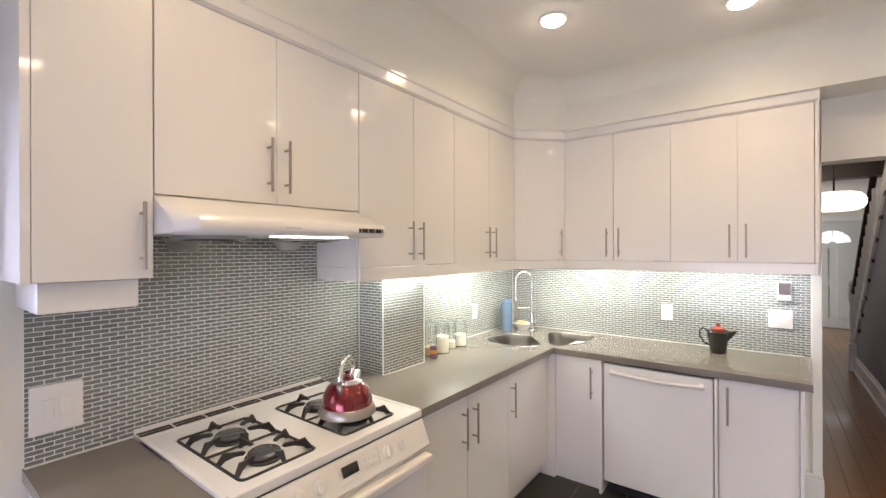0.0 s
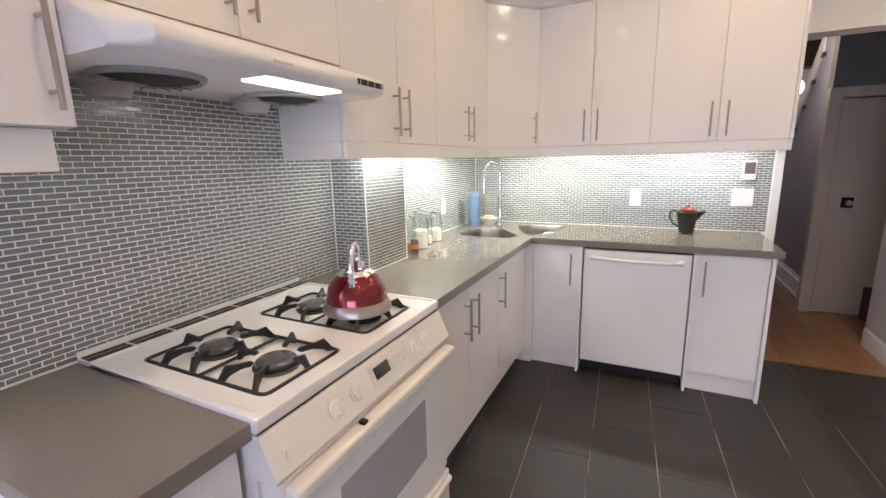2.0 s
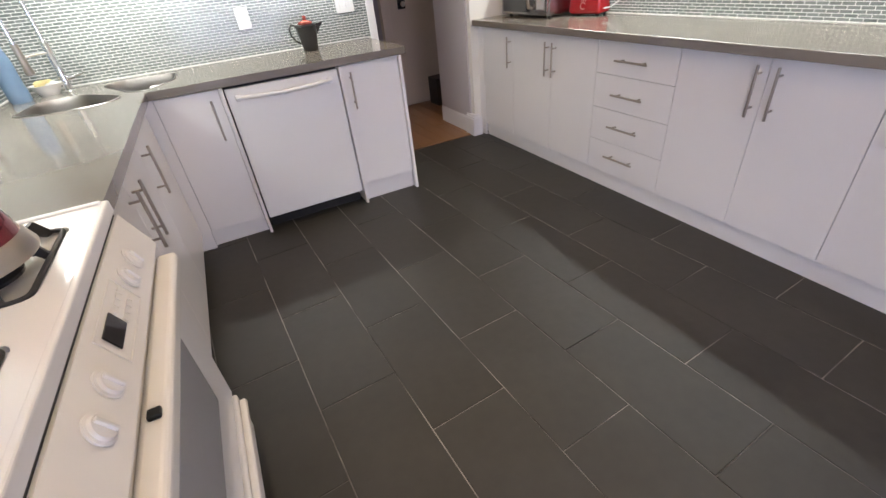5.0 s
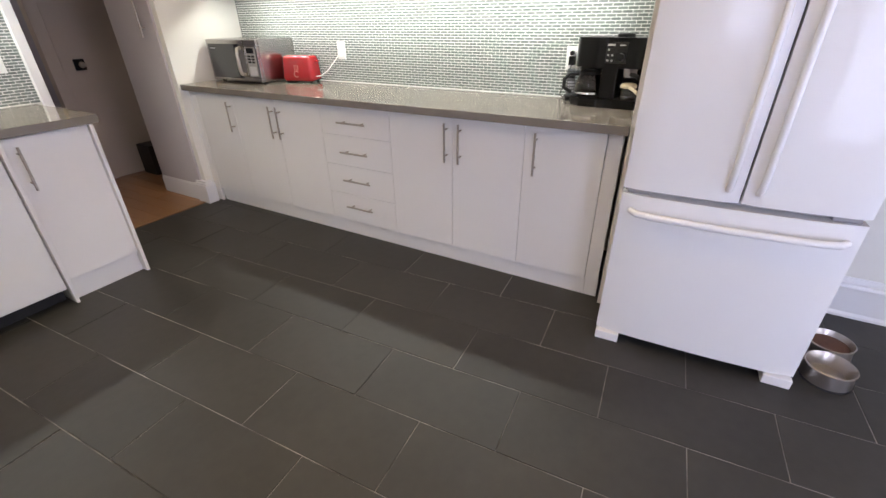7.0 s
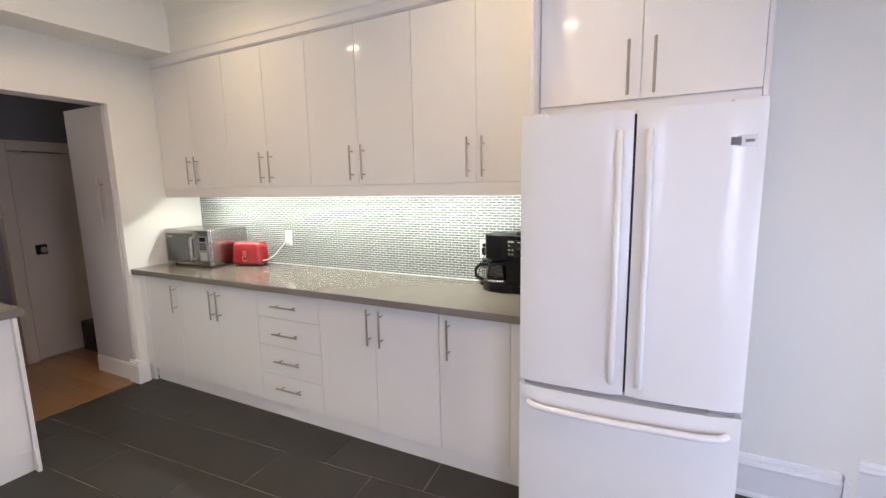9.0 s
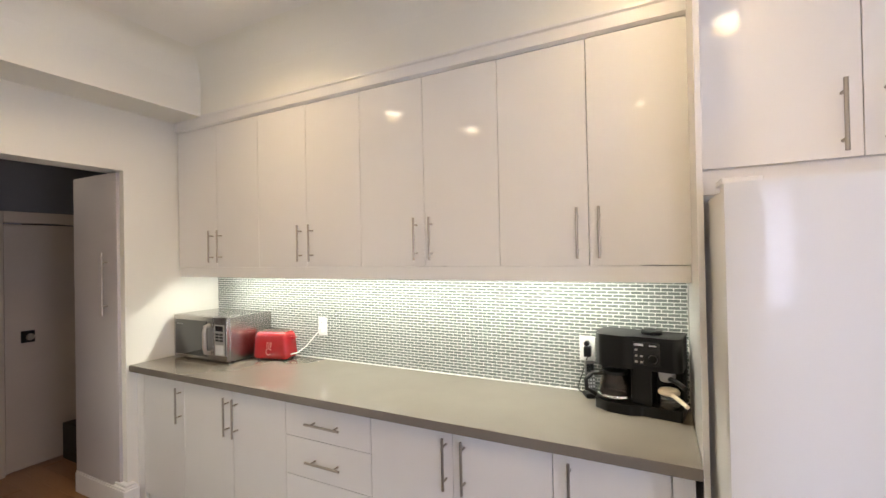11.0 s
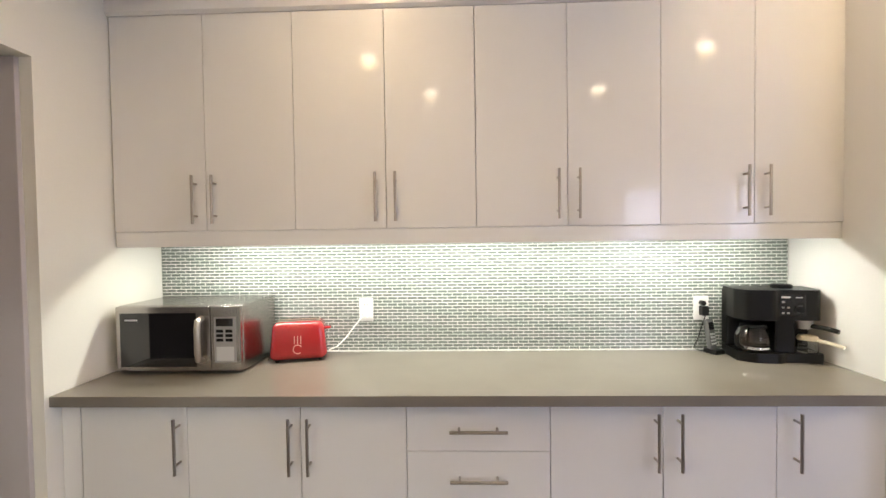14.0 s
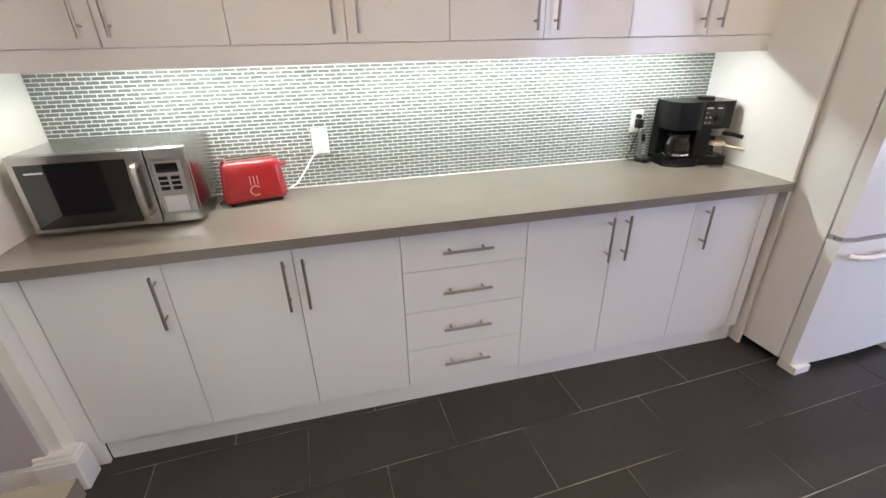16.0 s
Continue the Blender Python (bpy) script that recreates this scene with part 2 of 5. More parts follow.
def thing(name, label, category, m=None, group="", kind=""):
    ob = new(name)
    ob.empty_display_size = 0.05
    if m is not None:
        ob.matrix_basis = m
    return tagged(ob, label, category, group, kind)


def solid(name, bm, mat, label, category, kind="structure", smooth=None, m=None, group=""):
    ob = new(name, mesh_of(name, bm, mat, smooth))
    if m is not None:
        ob.matrix_basis = m
    return tagged(ob, label, category, group, kind)


# facing frames: local x runs to the viewer's right, local y goes into the wall
def east(x, y, z=0.0):
    return pose(x, y, z, 0, 0, -90)


def west(x, y, z=0.0):
    return pose(x, y, z, 0, 0, 90)


def north(x, y, z=0.0):
    return pose(x, y, z, 0, 0, 0)


# ---- structure ----
XW, XE, YN = -1.755, 1.835, 3.650
YS = -2.5
WIN_A, WIN_B = (-0.42, 0.12, 1.08, 2.06), (-1.95, -1.10, 0.30, 2.06)
solid("floor", boxes(((XW - 0.2, YS - 0.2, -0.12), (2.1, 3.645, -0.0028))), M_FGROUT, "pale grey grout bed of the dark slate tile floor", "floor")
solid("ceiling", boxes(((XW - 0.2, YS - 0.2, CEILING_Z), (2.1, 3.80, CEILING_Z + 0.1))), M_CEIL, "smooth white plaster ceiling with recessed lights", "ceiling")
solid("wall_west", boxes(((XW - 0.15, YS, -0.1), (XW, WIN_B[0], CEILING_Z)), ((XW - 0.15, WIN_B[1], -0.1), (XW, WIN_A[0], CEILING_Z)), ((XW - 0.15, WIN_A[1], -0.1), (XW, 3.80, CEILING_Z)),
                         *[((XW - 0.15, w[0], -0.1), (XW, w[1], w[2])) for w in (WIN_A, WIN_B)], *[((XW - 0.15, w[0], w[3]), (XW, w[1], CEILING_Z)) for w in (WIN_A, WIN_B)]),
      M_WALL, "off-white painted wall behind the gas range", "wall")
solid("wall_east", boxes(((XE, -0.93, -0.1), (2.0, 4.15, CEILING_Z)), ((1.87, YS, -0.1), (2.0, -0.93, CEILING_Z)), ((1.71, -0.83, -0.1), (XE, -0.40, CEILING_Z))),
      M_WALL, "off-white painted wall with a shallow chimney breast", "wall")
SW = (-1.15, 1.15, 0.30, 1.40)
solid("wall_south", boxes(((XW - 0.15, YS - 0.15, -0.1), (SW[0], YS, CEILING_Z)), ((SW[1], YS - 0.15, -0.1), (2.0, YS, CEILING_Z)), ((SW[0], YS - 0.15, -0.1), (SW[1], YS, SW[2])), ((SW[0], YS - 0.15, SW[3]), (SW[1], YS, CEILING_Z))), M_WALL, "plain off-white painted wall", "wall")
OX0, OX1, OZ = 0.42, 1.19, 2.15
solid("wall_north", boxes(((XW, YN, -0.1), (OX0, 3.78, CEILING_Z)), ((OX0, YN, OZ), (OX1, 3.78, CEILING_Z)), ((OX1, 3.61, -0.1), (XE, 3.78, CEILING_Z)),
                          ((OX0, 3.61, OZ), (OX1, YN, CEILING_Z))),
      M_WALL, "cream painted wall with a wide doorless opening to the hall", "wall")


SOF = 2.545
SX_W, SX_E, SY_N = -1.400, 1.515, 3.315
bm = boxes(((XW, 0.295, SOF), (SX_W, YN, CEILING_Z)), ((SX_W, SY_N, SOF - 0.01), (XE, YN, CEILING_Z)), ((SX_E, -0.37, SOF - 0.005), (XE, SY_N, CEILING_Z)))
DG0, DG1 = (-1.416, 3.050), (-1.131, 3.348)
prism(bm, [(SX_W - 0.001, DG0[1] - 0.03), (DG1[0] + 0.03, SY_N + 0.001), (SX_W - 0.001, SY_N + 0.001)], 2, SOF - 0.002, CEILING_Z)
solid("soffit", bm, M_WALL, "cream painted plaster soffit above the wall cabinets", "soffit")
R = 0.16
bm = bmesh.new()
quarter = [(R * (1 - math.sin(a)), R * (1 - math.cos(a))) for a in [k * math.pi / 16 for k in range(9)]]
for place in ("w", "n", "e"):
    pr = [(0, 0)] + quarter
    if place == "w":
        prism(bm, [(SX_W + u, CEILING_Z - v) for u, v in pr], 1, 0.295, SY_N)
        dgm = bmesh.new()
        prism(dgm, [(-u, CEILING_Z - v) for u, v in pr], 0, -0.12, 0.52)
        dgm.transform(pose(SX_W, DG0[1] - 0.03, 0, 0, 0, 46.3))
        tmp = bpy.data.meshes.new("tmp")
        dgm.to_mesh(tmp)
        dgm.free()
        bm.from_mesh(tmp)
        bpy.data.meshes.remove(tmp)
    elif place == "n":
        prism(bm, [(SY_N - u, CEILING_Z - v) for u, v in pr], 0, SX_W, SX_E)
    else:
        prism(bm, [(SX_E - u, CEILING_Z - v) for u, v in pr], 1, -0.37, SY_N)
solid("trim_cove", bm, M_WALL, "rounded plaster cove between soffit and ceiling", "cove", smooth=40)

solid("trim_pier", boxes(((XW, 1.755, 0.915), (-1.556, 2.10, 1.53))), M_GROUT, "boxed-out pier in the tiled wall beside the range", "pier")


# baseboards and the plinth block at the opening
def base_profile(h=0.205, t=0.022):
    return [(0, 0), (t + 0.012, 0), (t + 0.011, 0.012), (t + 0.004, 0.021), (t, 0.024), (t, h * 0.72), (t + 0.006, h * 0.74), (t + 0.008, h * 0.79), (t + 0.004, h * 0.84),
            (t * 0.6, h * 0.87), (t * 0.6, h * 0.91), (t * 0.5, h * 0.95), (t * 0.3, h), (0, h)]


bm = bmesh.new()
prism(bm, [(1.71 - u, v) for u, v in base_profile()], 1, -0.8295, -0.38)
prism(bm, [(1.87 - u, v) for u, v in base_profile()], 1, YS, -0.83)
prism(bm, [(XW + u, v) for u, v in base_profile()], 1, YS, 0.30)
prism(bm, [(YS + u, v) for u, v in base_profile()], 0, XW, 1.85)
prism(bm, [(-0.83 - u, v) for u, v in base_profile()], 0, 1.6765, 1.868)
solid("baseboard", bm, M_TRIM, "tall white moulded wooden baseboard", "baseboard", smooth=30)
bm = boxes(((1.145, 3.56, 0), (1.235, 3.70, 0.15)), ((1.15, 3.565, 0.15), (1.23, 3.70, 0.165)), ((1.16, 3.575, 0.165), (1.22, 3.70, 0.18)), bevel=0.004)
solid("trim_plinth", bm, M_TRIM, "white plinth block at the foot of the opening", "plinth block")
bm = boxes(((0.30, 3.60, 0), (0.43, 3.80, 0.16)), ((0.315, 3.61, 0.16), (0.425, 3.79, 0.18)), bevel=0.004)
solid("trim_plinth_b", bm, M_TRIM, "white plinth block at the foot of the opening", "plinth block")
solid("trim_corner", boxes(((0.375, 3.628, 0.18), (0.424, 3.66, OZ)), bevel=0.003), M_TRIM, "white corner trim at the edge of the opening", "trim")

# two windows with blinds in the west wall, south of the range
def blind_window(name, y0, y1, z0, z1):
    win = thing(name, "white window with horizontal blinds half open to daylight", "window", kind="structure")
    part("window_frame", boxes(((XW - 0.13, y0, z0), (XW - 0.06, y0 + 0.05, z1)), ((XW - 0.13, y1 - 0.05, z0), (XW - 0.06, y1, z1)), ((XW - 0.13, y0 + 0.05, z0), (XW - 0.06, y1 - 0.05, z0 + 0.05)),
                               ((XW - 0.13, y0 + 0.05, z1 - 0.05), (XW - 0.06, y1 - 0.05, z1))), M_TRIM, win)
    part("casing", boxes(((XW, y0 - 0.09, z0 - 0.02), (XW + 0.02, y0, z1 + 0.09)), ((XW, y1, z0 - 0.02), (XW + 0.02, y1 + 0.09, z1 + 0.09)), ((XW, y0, z1), (XW + 0.02, y1, z1 + 0.09)),
                         ((XW, y0 - 0.1, z0 - 0.05), (XW + 0.05, y1 + 0.1, z0 - 0.02)), bevel=0.003), M_TRIM, win)
    n = int((z1 - z0 - 0.12) / 0.04)
    for k in range(n + 1):
        sl = part("slat", boxes(((-0.022, y0 + 0.06, -0.0015), (0.022, y1 - 0.06, 0.0015))), M_BLIND, win)
        sl.matrix_basis = pose(XW - 0.03, 0, z0 + 0.07 + k * (z1 - z0 - 0.12) / n, 0, 16, 0)
    share = (y1 - y0) * (z1 - z0) / sum((w[1] - w[0]) * (w[3] - w[2]) for w in (WIN_A, WIN_B))
    area("window_daylight", look((XW - 0.16, (y0 + y1) / 2, (z0 + z1) / 2), (2, (y0 + y1) / 2, 1.2)), y1 - y0, z1 - z0, WINDOW_W * share, DAY)


blind_window("window_1", *WIN_A)
blind_window("window_3", *WIN_B)
solid("backdrop", boxes(((-3.2, -4.0, 0.0), (-3.15, 1.6, 3.4))), M_SKYPANE, "bright overcast daylight outside the window", "daylight", kind="structure")

win2 = thing("window_2", "low white garden window letting in cool daylight", "window", kind="structure")
part("window_frame", boxes(((SW[0], YS - 0.12, SW[2]), (SW[0] + 0.05, YS - 0.05, SW[3])), ((SW[1] - 0.05, YS - 0.12, SW[2]), (SW[1], YS - 0.05, SW[3])), ((SW[0] + 0.05, YS - 0.12, SW[2]), (SW[1] - 0.05, YS - 0.05, SW[2] + 0.05)),
                           ((SW[0] + 0.05, YS - 0.12, SW[3] - 0.05), (SW[1] - 0.05, YS - 0.05, SW[3])), ((-0.025, YS - 0.115, SW[2] + 0.05), (0.025, YS - 0.055, SW[3] - 0.05))), M_TRIM, win2)
part("window_sill", boxes(((SW[0] - 0.05, YS - 0.05, SW[2] - 0.03), (SW[1] + 0.05, YS + 0.05, SW[2])), bevel=0.004), M_TRIM, win2)
solid("backdrop_south", boxes(((-2.6, -4.2, -0.5), (2.6, -4.15, 2.6))), M_SKYPANE, "bright overcast daylight outside the low window", "daylight", kind="structure")
area("south_daylight", look((0, YS - 0.16, (SW[2] + SW[3]) / 2), (0, 2, 0.85)), SW[1] - SW[0], SW[3] - SW[2], SOUTH_W, DAY, 100)

# ---- hall beyond the opening ----
solid("floor_hall_bed", boxes(((-0.6, 3.645, -0.12), (2.6, 11.9, -0.008))), M_WALNUT, "dark joints under the oak floorboards of the hall", "floor")
solid("trim_threshold", boxes(((OX0 - 0.05, 3.625, -0.004), (1.16, 3.67, 0.006)), bevel=0.003), M_OAK, "flat oak threshold strip", "threshold")
solid("ceiling_hall", boxes(((-0.6, 3.78, 2.62), (2.6, 11.9, 2.7))), M_CEIL, "plain hall ceiling", "ceiling")
# Gap at y 9.4 to 10.9 is an invented opening for the fill lamp.
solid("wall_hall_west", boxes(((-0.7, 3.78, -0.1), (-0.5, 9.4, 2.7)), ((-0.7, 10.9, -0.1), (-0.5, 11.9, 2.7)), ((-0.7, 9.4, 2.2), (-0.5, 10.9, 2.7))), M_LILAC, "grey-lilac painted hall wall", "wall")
solid("wall_hall_end", boxes(((-0.7, 11.68, -0.1), (2.7, 11.9, 2.7))), M_WALL, "pale painted wall round the front door", "wall")
solid("wall_hall_east", boxes(((2.5, 4.95, -0.1), (2.7, 11.9, 2.7)), ((XE, 4.15, -0.1), (2.6, 4.25, 2.7)), ((2.5, 4.25, -0.1), (2.7, 4.95, 2.7))), M_DARKWALL, "side passage wall with its shade put into the dark colour", "wall")
bm = prism(bmesh.new(), [(4.97, 0), (7.72, 0), (7.72, 0.45), (5.75, 2.45), (5.75, 2.62), (4.97, 2.62)], 0, 1.08, 1.16)
solid("wall_stair", bm, M_LILAC, "grey-lilac wall under the rising staircase", "wall")
bm = boxes(((0.96, 4.93, 1.96), (2.5, 5.05, 2.62)))
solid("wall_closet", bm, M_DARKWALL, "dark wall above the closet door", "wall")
bm = prism(bmesh.new(), [(1.08 - u, v) for u, v in base_profile(0.2, 0.025)], 1, 4.97, 7.72)
solid("baseboard_stair", bm, M_TRIM, "white baseboard along the stair wall", "baseboard")
solid("trim_beam", boxes(((-0.5, 6.3, 2.36), (2.5, 6.5, 2.62))), M_WALNUT, "dark stained wooden beam across the hall ceiling", "beam")
stair = thing("staircase", "dark wooden staircase with white stringer, newel and balusters", "stairs")
part("stringer", prism(bmesh.new(), [(7.80, 0.33), (7.80, 0.50), (5.75, 2.58), (5.75, 2.40)], 0, 1.055, 1.078), M_TRIM, stair, "white stringer board")
for k in range(9):
    part("tread", boxes(((1.06, 7.72 - k * 0.22 - 0.26, 0.55 + k * 0.225), (1.95, 7.72 - k * 0.22 + 0.02, 0.59 + k * 0.225)), ((1.09, 7.72 - k * 0.22 - 0.02, 0.36 + k * 0.225), (1.95, 7.72 - k * 0.22, 0.55 + k * 0.225)), bevel=0.004), M_WALNUT, stair)
bm = boxes(((1.00, 7.72, 0), (1.10, 7.82, 0.35)), ((1.00, 7.72, 0.92), (1.10, 7.82, 1.08)), bevel=0.006)
lathe(bm, [(0.035, 0.35), (0.045, 0.42), (0.028, 0.5), (0.04, 0.7), (0.03, 0.85), (0.045, 0.92)], 14, (1.05, 7.77, 0))
lathe(bm, [(0.0, 1.08), (0.03, 1.085), (0.05, 1.13), (0.03, 1.18), (0, 1.19)], 14, (1.05, 7.77, 0))
part("newel", bm, M_TRIM, stair, "white turned newel post")
part("handrail", tube(bmesh.new(), [(1.05, 7.75, 1.02), (1.05, 6.35, 2.42)], 0.03), M_WALNUT, stair)
for k in range(10):
    y = 7.62 - k * 0.125
    part("baluster", rod(bmesh.new(), (1.06, y, 0.45 + (7.72 - y) * 1.01), (1.06, y, 1.03 + (7.75 - y) * 1.0), 0.014, 8), M_TRIM, stair)

# Added fill lamp and backing wall, both unseen, to brighten the front door.
area("hall_end_fill", look((-0.60, 10.15, 1.15), (1.2, 10.9, 1.1)), 1.3, 1.9, 42.0, (0.98, 0.97, 0.95))
solid("fill_backing_wall", boxes(((-0.95, 9.2, -0.1), (-0.85, 11.1, 2.7))), M_WALL, "pale unseen wall added behind the hall fill lamp", "wall")
fd = thing("door_front", "pale grey-green front door with an arched fanlight", "front door", kind="structure")
bm = boxes(((0.72, 11.62, 0.01), (1.68, 11.66, 2.13)))
part("leaf", bm, M_FRONTDOOR, fd)
for lo, hi in (((0.84, 11.605, 0.2), (1.14, 11.62, 0.85)), ((1.26, 11.605, 0.2), (1.56, 11.62, 0.85)), ((0.84, 11.605, 1.0), (1.14, 11.62, 1.6)), ((1.26, 11.605, 1.0), (1.56, 11.62, 1.6))):
    part("panel", boxes((lo, hi), bevel=0.012), M_FRONTDOOR, fd)
for k in range(4):
    a0, a1 = k * math.pi / 4 + 0.05, (k + 1) * math.pi / 4 - 0.05
    pts = [(1.20 + 0.06 * math.cos(a0), 1.70 + 0.05 * math.sin(a0))] + [(1.20 + 0.27 * math.cos(a0 + (a1 - a0) * j / 5), 1.72 + 0.23 * math.sin(a0 + (a1 - a0) * j / 5)) for j in range(6)] + [(1.20 + 0.06 * math.cos(a1), 1.70 + 0.05 * math.sin(a1))]
    part("pane", prism(bmesh.new(), pts, 1, 11.600, 11.618), M_FANLIGHT, fd, "bright fanlight pane", None)
part("casing", boxes(((0.60, 11.62, 0), (0.71, 11.68, 2.25)), ((1.69, 11.62, 0), (1.80, 11.68, 2.25)), ((0.71, 11.62, 2.14), (1.69, 11.68, 2.25))), M_TRIM, fd)
part("door_handle", boxes(((1.58, 11.57, 1.0), (1.62, 11.61, 1.2)), bevel=0.008), M_BLACK, fd)

cd = thing("door_closet", "plain taupe painted closet door with a black square knob plate", "door", kind="structure")
part("leaf", boxes(((1.045, 4.94, 0.012), (1.80, 4.98, 1.87)), bevel=0.003), M_HALLDOOR, cd)
part("casing", boxes(((0.945, 4.91, 0), (1.035, 4.99, 1.965)), ((1.035, 4.91, 1.88), (1.9, 4.99, 1.965)), bevel=0.004), M_HALLDOOR, cd)
bm = boxes(((1.135, 4.925, 0.965), (1.215, 4.94, 1.055)), bevel=0.003)
part("knob_plate", bm, M_BLACK, cd, "black square knob plate")
bm = lathe(bmesh.new(), [(0, 0), (0.02, 0), (0.026, 0.012), (0.02, 0.03), (0.012, 0.04), (0.012, 0.05)], 16)
kn = part("door_knob", bm, M_CHROME, cd, "bright round knob")
kn.matrix_basis = pose(1.175, 4.878, 1.01, -90, 0, 0)
tagged(solid("storage_box", boxes(((1.37, 4.69, 0.0), (1.96, 4.905, 0.285)), bevel=0.006), material("dark_brown_board", (0.016, 0.012, 0.011), 0.6, var=0.2, scale=12), "low dark box on the floor against the closet door", "box", kind=""), kind="thing")

pend = thing("pendant_lamp", "lit white glass pendant lamp on a thin dark rod", "lamp", pose(0.64, 5.35, 0))
part("shade", lathe(bmesh.new(), [(0, 1.95), (0.13, 1.951), (0.165, 1.957), (0.195, 1.972), (0.213, 1.995), (0.221, 2.025), (0.219, 2.055), (0.207, 2.083), (0.185, 2.103), (0.15, 2.115), (0, 2.12)], 56), M_PENDANT, pend, "glowing white glass shade")
part("rod", rod(bmesh.new(), (0, 0, 2.12), (0, 0, 2.60), 0.008), M_BLACK, pend)
part("canopy", lathe(bmesh.new(), [(0, 2.57), (0.05, 2.575), (0.06, 2.62), (0, 2.62)], 18), M_BLACK, pend)
lamp = bpy.data.lights.new("pendant_glow", "POINT")
lamp.energy, lamp.color, lamp.shadow_soft_size = PENDANT_W, (1.0, 0.85, 0.68), 0.12
new("pendant_glow", lamp).location = (0.64, 5.35, 2.36)

# tall pantry cabinet forming the side of the opening
pan = thing("pantry_cabinet", "tall white pantry cabinet built into the side of the opening", "cabinet", pose(OX1 - 0.020, 3.652, 0))
part("body", boxes(((0.022, 0.132, 0), (0.62, 0.55, 2.15))), M_CABIN, pan)
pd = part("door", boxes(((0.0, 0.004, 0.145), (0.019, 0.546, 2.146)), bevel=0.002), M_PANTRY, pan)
part("plinth", boxes(((-0.006, 0.06, 0), (0.019, 0.55, 0.13)), ((-0.002, 0.06, 0.13), (0.019, 0.55, 0.142)), bevel=0.002), M_TRIM, pan)
bm = rod(bmesh.new(), (-0.035, 0.115, 1.23), (-0.035, 0.115, 1.63), 0.006)
rod(bm, (-0.035, 0.115, 1.29), (0.0, 0.115, 1.29), 0.005)
rod(bm, (-0.035, 0.115, 1.57), (0.0, 0.115, 1.57), 0.005)
part("handle", bm, M_STEEL, pd, "slim steel bar handle")

# ---- cabinets ----
def bar_handle(parent, x, z, length=0.21, upright=True, out=0.036, r=0.0058):
    """A steel bar on two posts, in the plane in front of a door (local y < 0)."""
    bm = bmesh.new()
    h, p = length / 2, length / 2 - 0.035
    if upright:
        rod(bm, (x, -out, z - h), (x, -out, z + h), r)
        for s in (-p, p):
            rod(bm, (x, -out, z + s), (x, 0.001, z + s), r * 0.8, 10)
    else:
        rod(bm, (x - h, -out, z), (x + h, -out, z), r)
        for s in (-p, p):
            rod(bm, (x + s, -out, z), (x + s, 0.001, z), r * 0.8, 10)
    return part("handle", bm, M_STEEL, parent, "brushed steel bar handle")


GAP = 0.0013


def cabinet(name, label, m, w, z0, z1, depth, doors, hz, drawers=(), toe=0.0, group="", hlen=0.21, toe_in=0.024):
    """doors: (x0, x1, handle x); drawers: (z0, z1, handle z). Local origin at the floor, front of the doors at y = 0."""
    cab = thing(name, label, "cabinet", m, group)
    part("body", boxes(((0.001, 0.0195, z0), (w - 0.001, depth, z1))), M_CABIN, cab, smooth=None)
    for k, (x0, x1, hx) in enumerate(doors):
        d = part("door", boxes(((x0 + GAP, 0.0, z0 + GAP), (x1 - GAP, 0.018, z1 - GAP)), bevel=0.0014, seg=2), M_CAB, cab)
        bar_handle(d, hx, hz, hlen)
    for a, b, hzz in drawers:
        d = part("drawer_front", boxes(((GAP, 0.0, a + GAP), (w - GAP, 0.018, b - GAP)), bevel=0.0014), M_CAB, cab)
        bar_handle(d, w / 2, hzz, hlen, False)
    if toe:
        part("toe_kick", boxes(((0.0, toe_in, 0.0), (w, toe_in + 0.016, toe - 0.002))), M_CAB, cab, smooth=None)
    return cab


UB, UT = 1.525, 2.465
UH = 1.66
GU, GL = "white wall cabinets", "white base cabinets"
LW2 = "glossy white two-door wall cabinet with steel bar handles"
LW1 = "glossy white single-door wall cabinet with a steel bar handle"
# east wall cabinets, four pairs
UX = 1.533
ey = [3.605, 3.190, 2.797, 2.399, 2.012, 1.622, 1.232, 0.845, 0.478]
for k in range(4):
    a, b, c = ey[2 * k:2 * k + 3]
    cabinet("wall_cabinet", LW2, east(UX, a), a - c, UB, UT, XE - UX - 0.003, [(0, a - b, a - b - 0.043), (a - b, a - c, a - b + 0.043)], UH, group=GU)
# north wall cabinets
NY = 3.348
nx = [-1.414, -1.131, -0.758, -0.379, 0.002, 0.371]
DGL, DGA = 0.412, 46.3
cc = cabinet("wall_cabinet", "glossy white diagonal corner wall cabinet with a steel bar handle", pose(DG0[0], DG0[1], 0, 0, 0, DGA), DGL, UB, UT, 0.06, [(-0.002, DGL + 0.002, DGL - 0.04)], UH, group=GU)
bm = prism(bmesh.new(), [(DG0[0] - 0.025, DG0[1] + 0.015), (DG1[0] - 0.015, DG1[1] + 0.03), (DG1[0] - 0.004, YN - 0.003), (XW + 0.003, YN - 0.003), (XW + 0.003, DG0[1] + 0.015)], 2, UB, UT)
bm.transform(pose(DG0[0], DG0[1], 0, 0, 0, DGA).inverted())
part("corner_body", bm, M_CABIN, cc, smooth=None)
for i in (1, 3):
    a, b, c = nx[i:i + 3]
    cabinet("wall_cabinet", LW2, north(a, NY), c - a, UB, UT, YN - NY - 0.003, [(0, b - a, b - a - 0.043), (b - a, c - a, b - a + 0.043)], UH, group=GU)
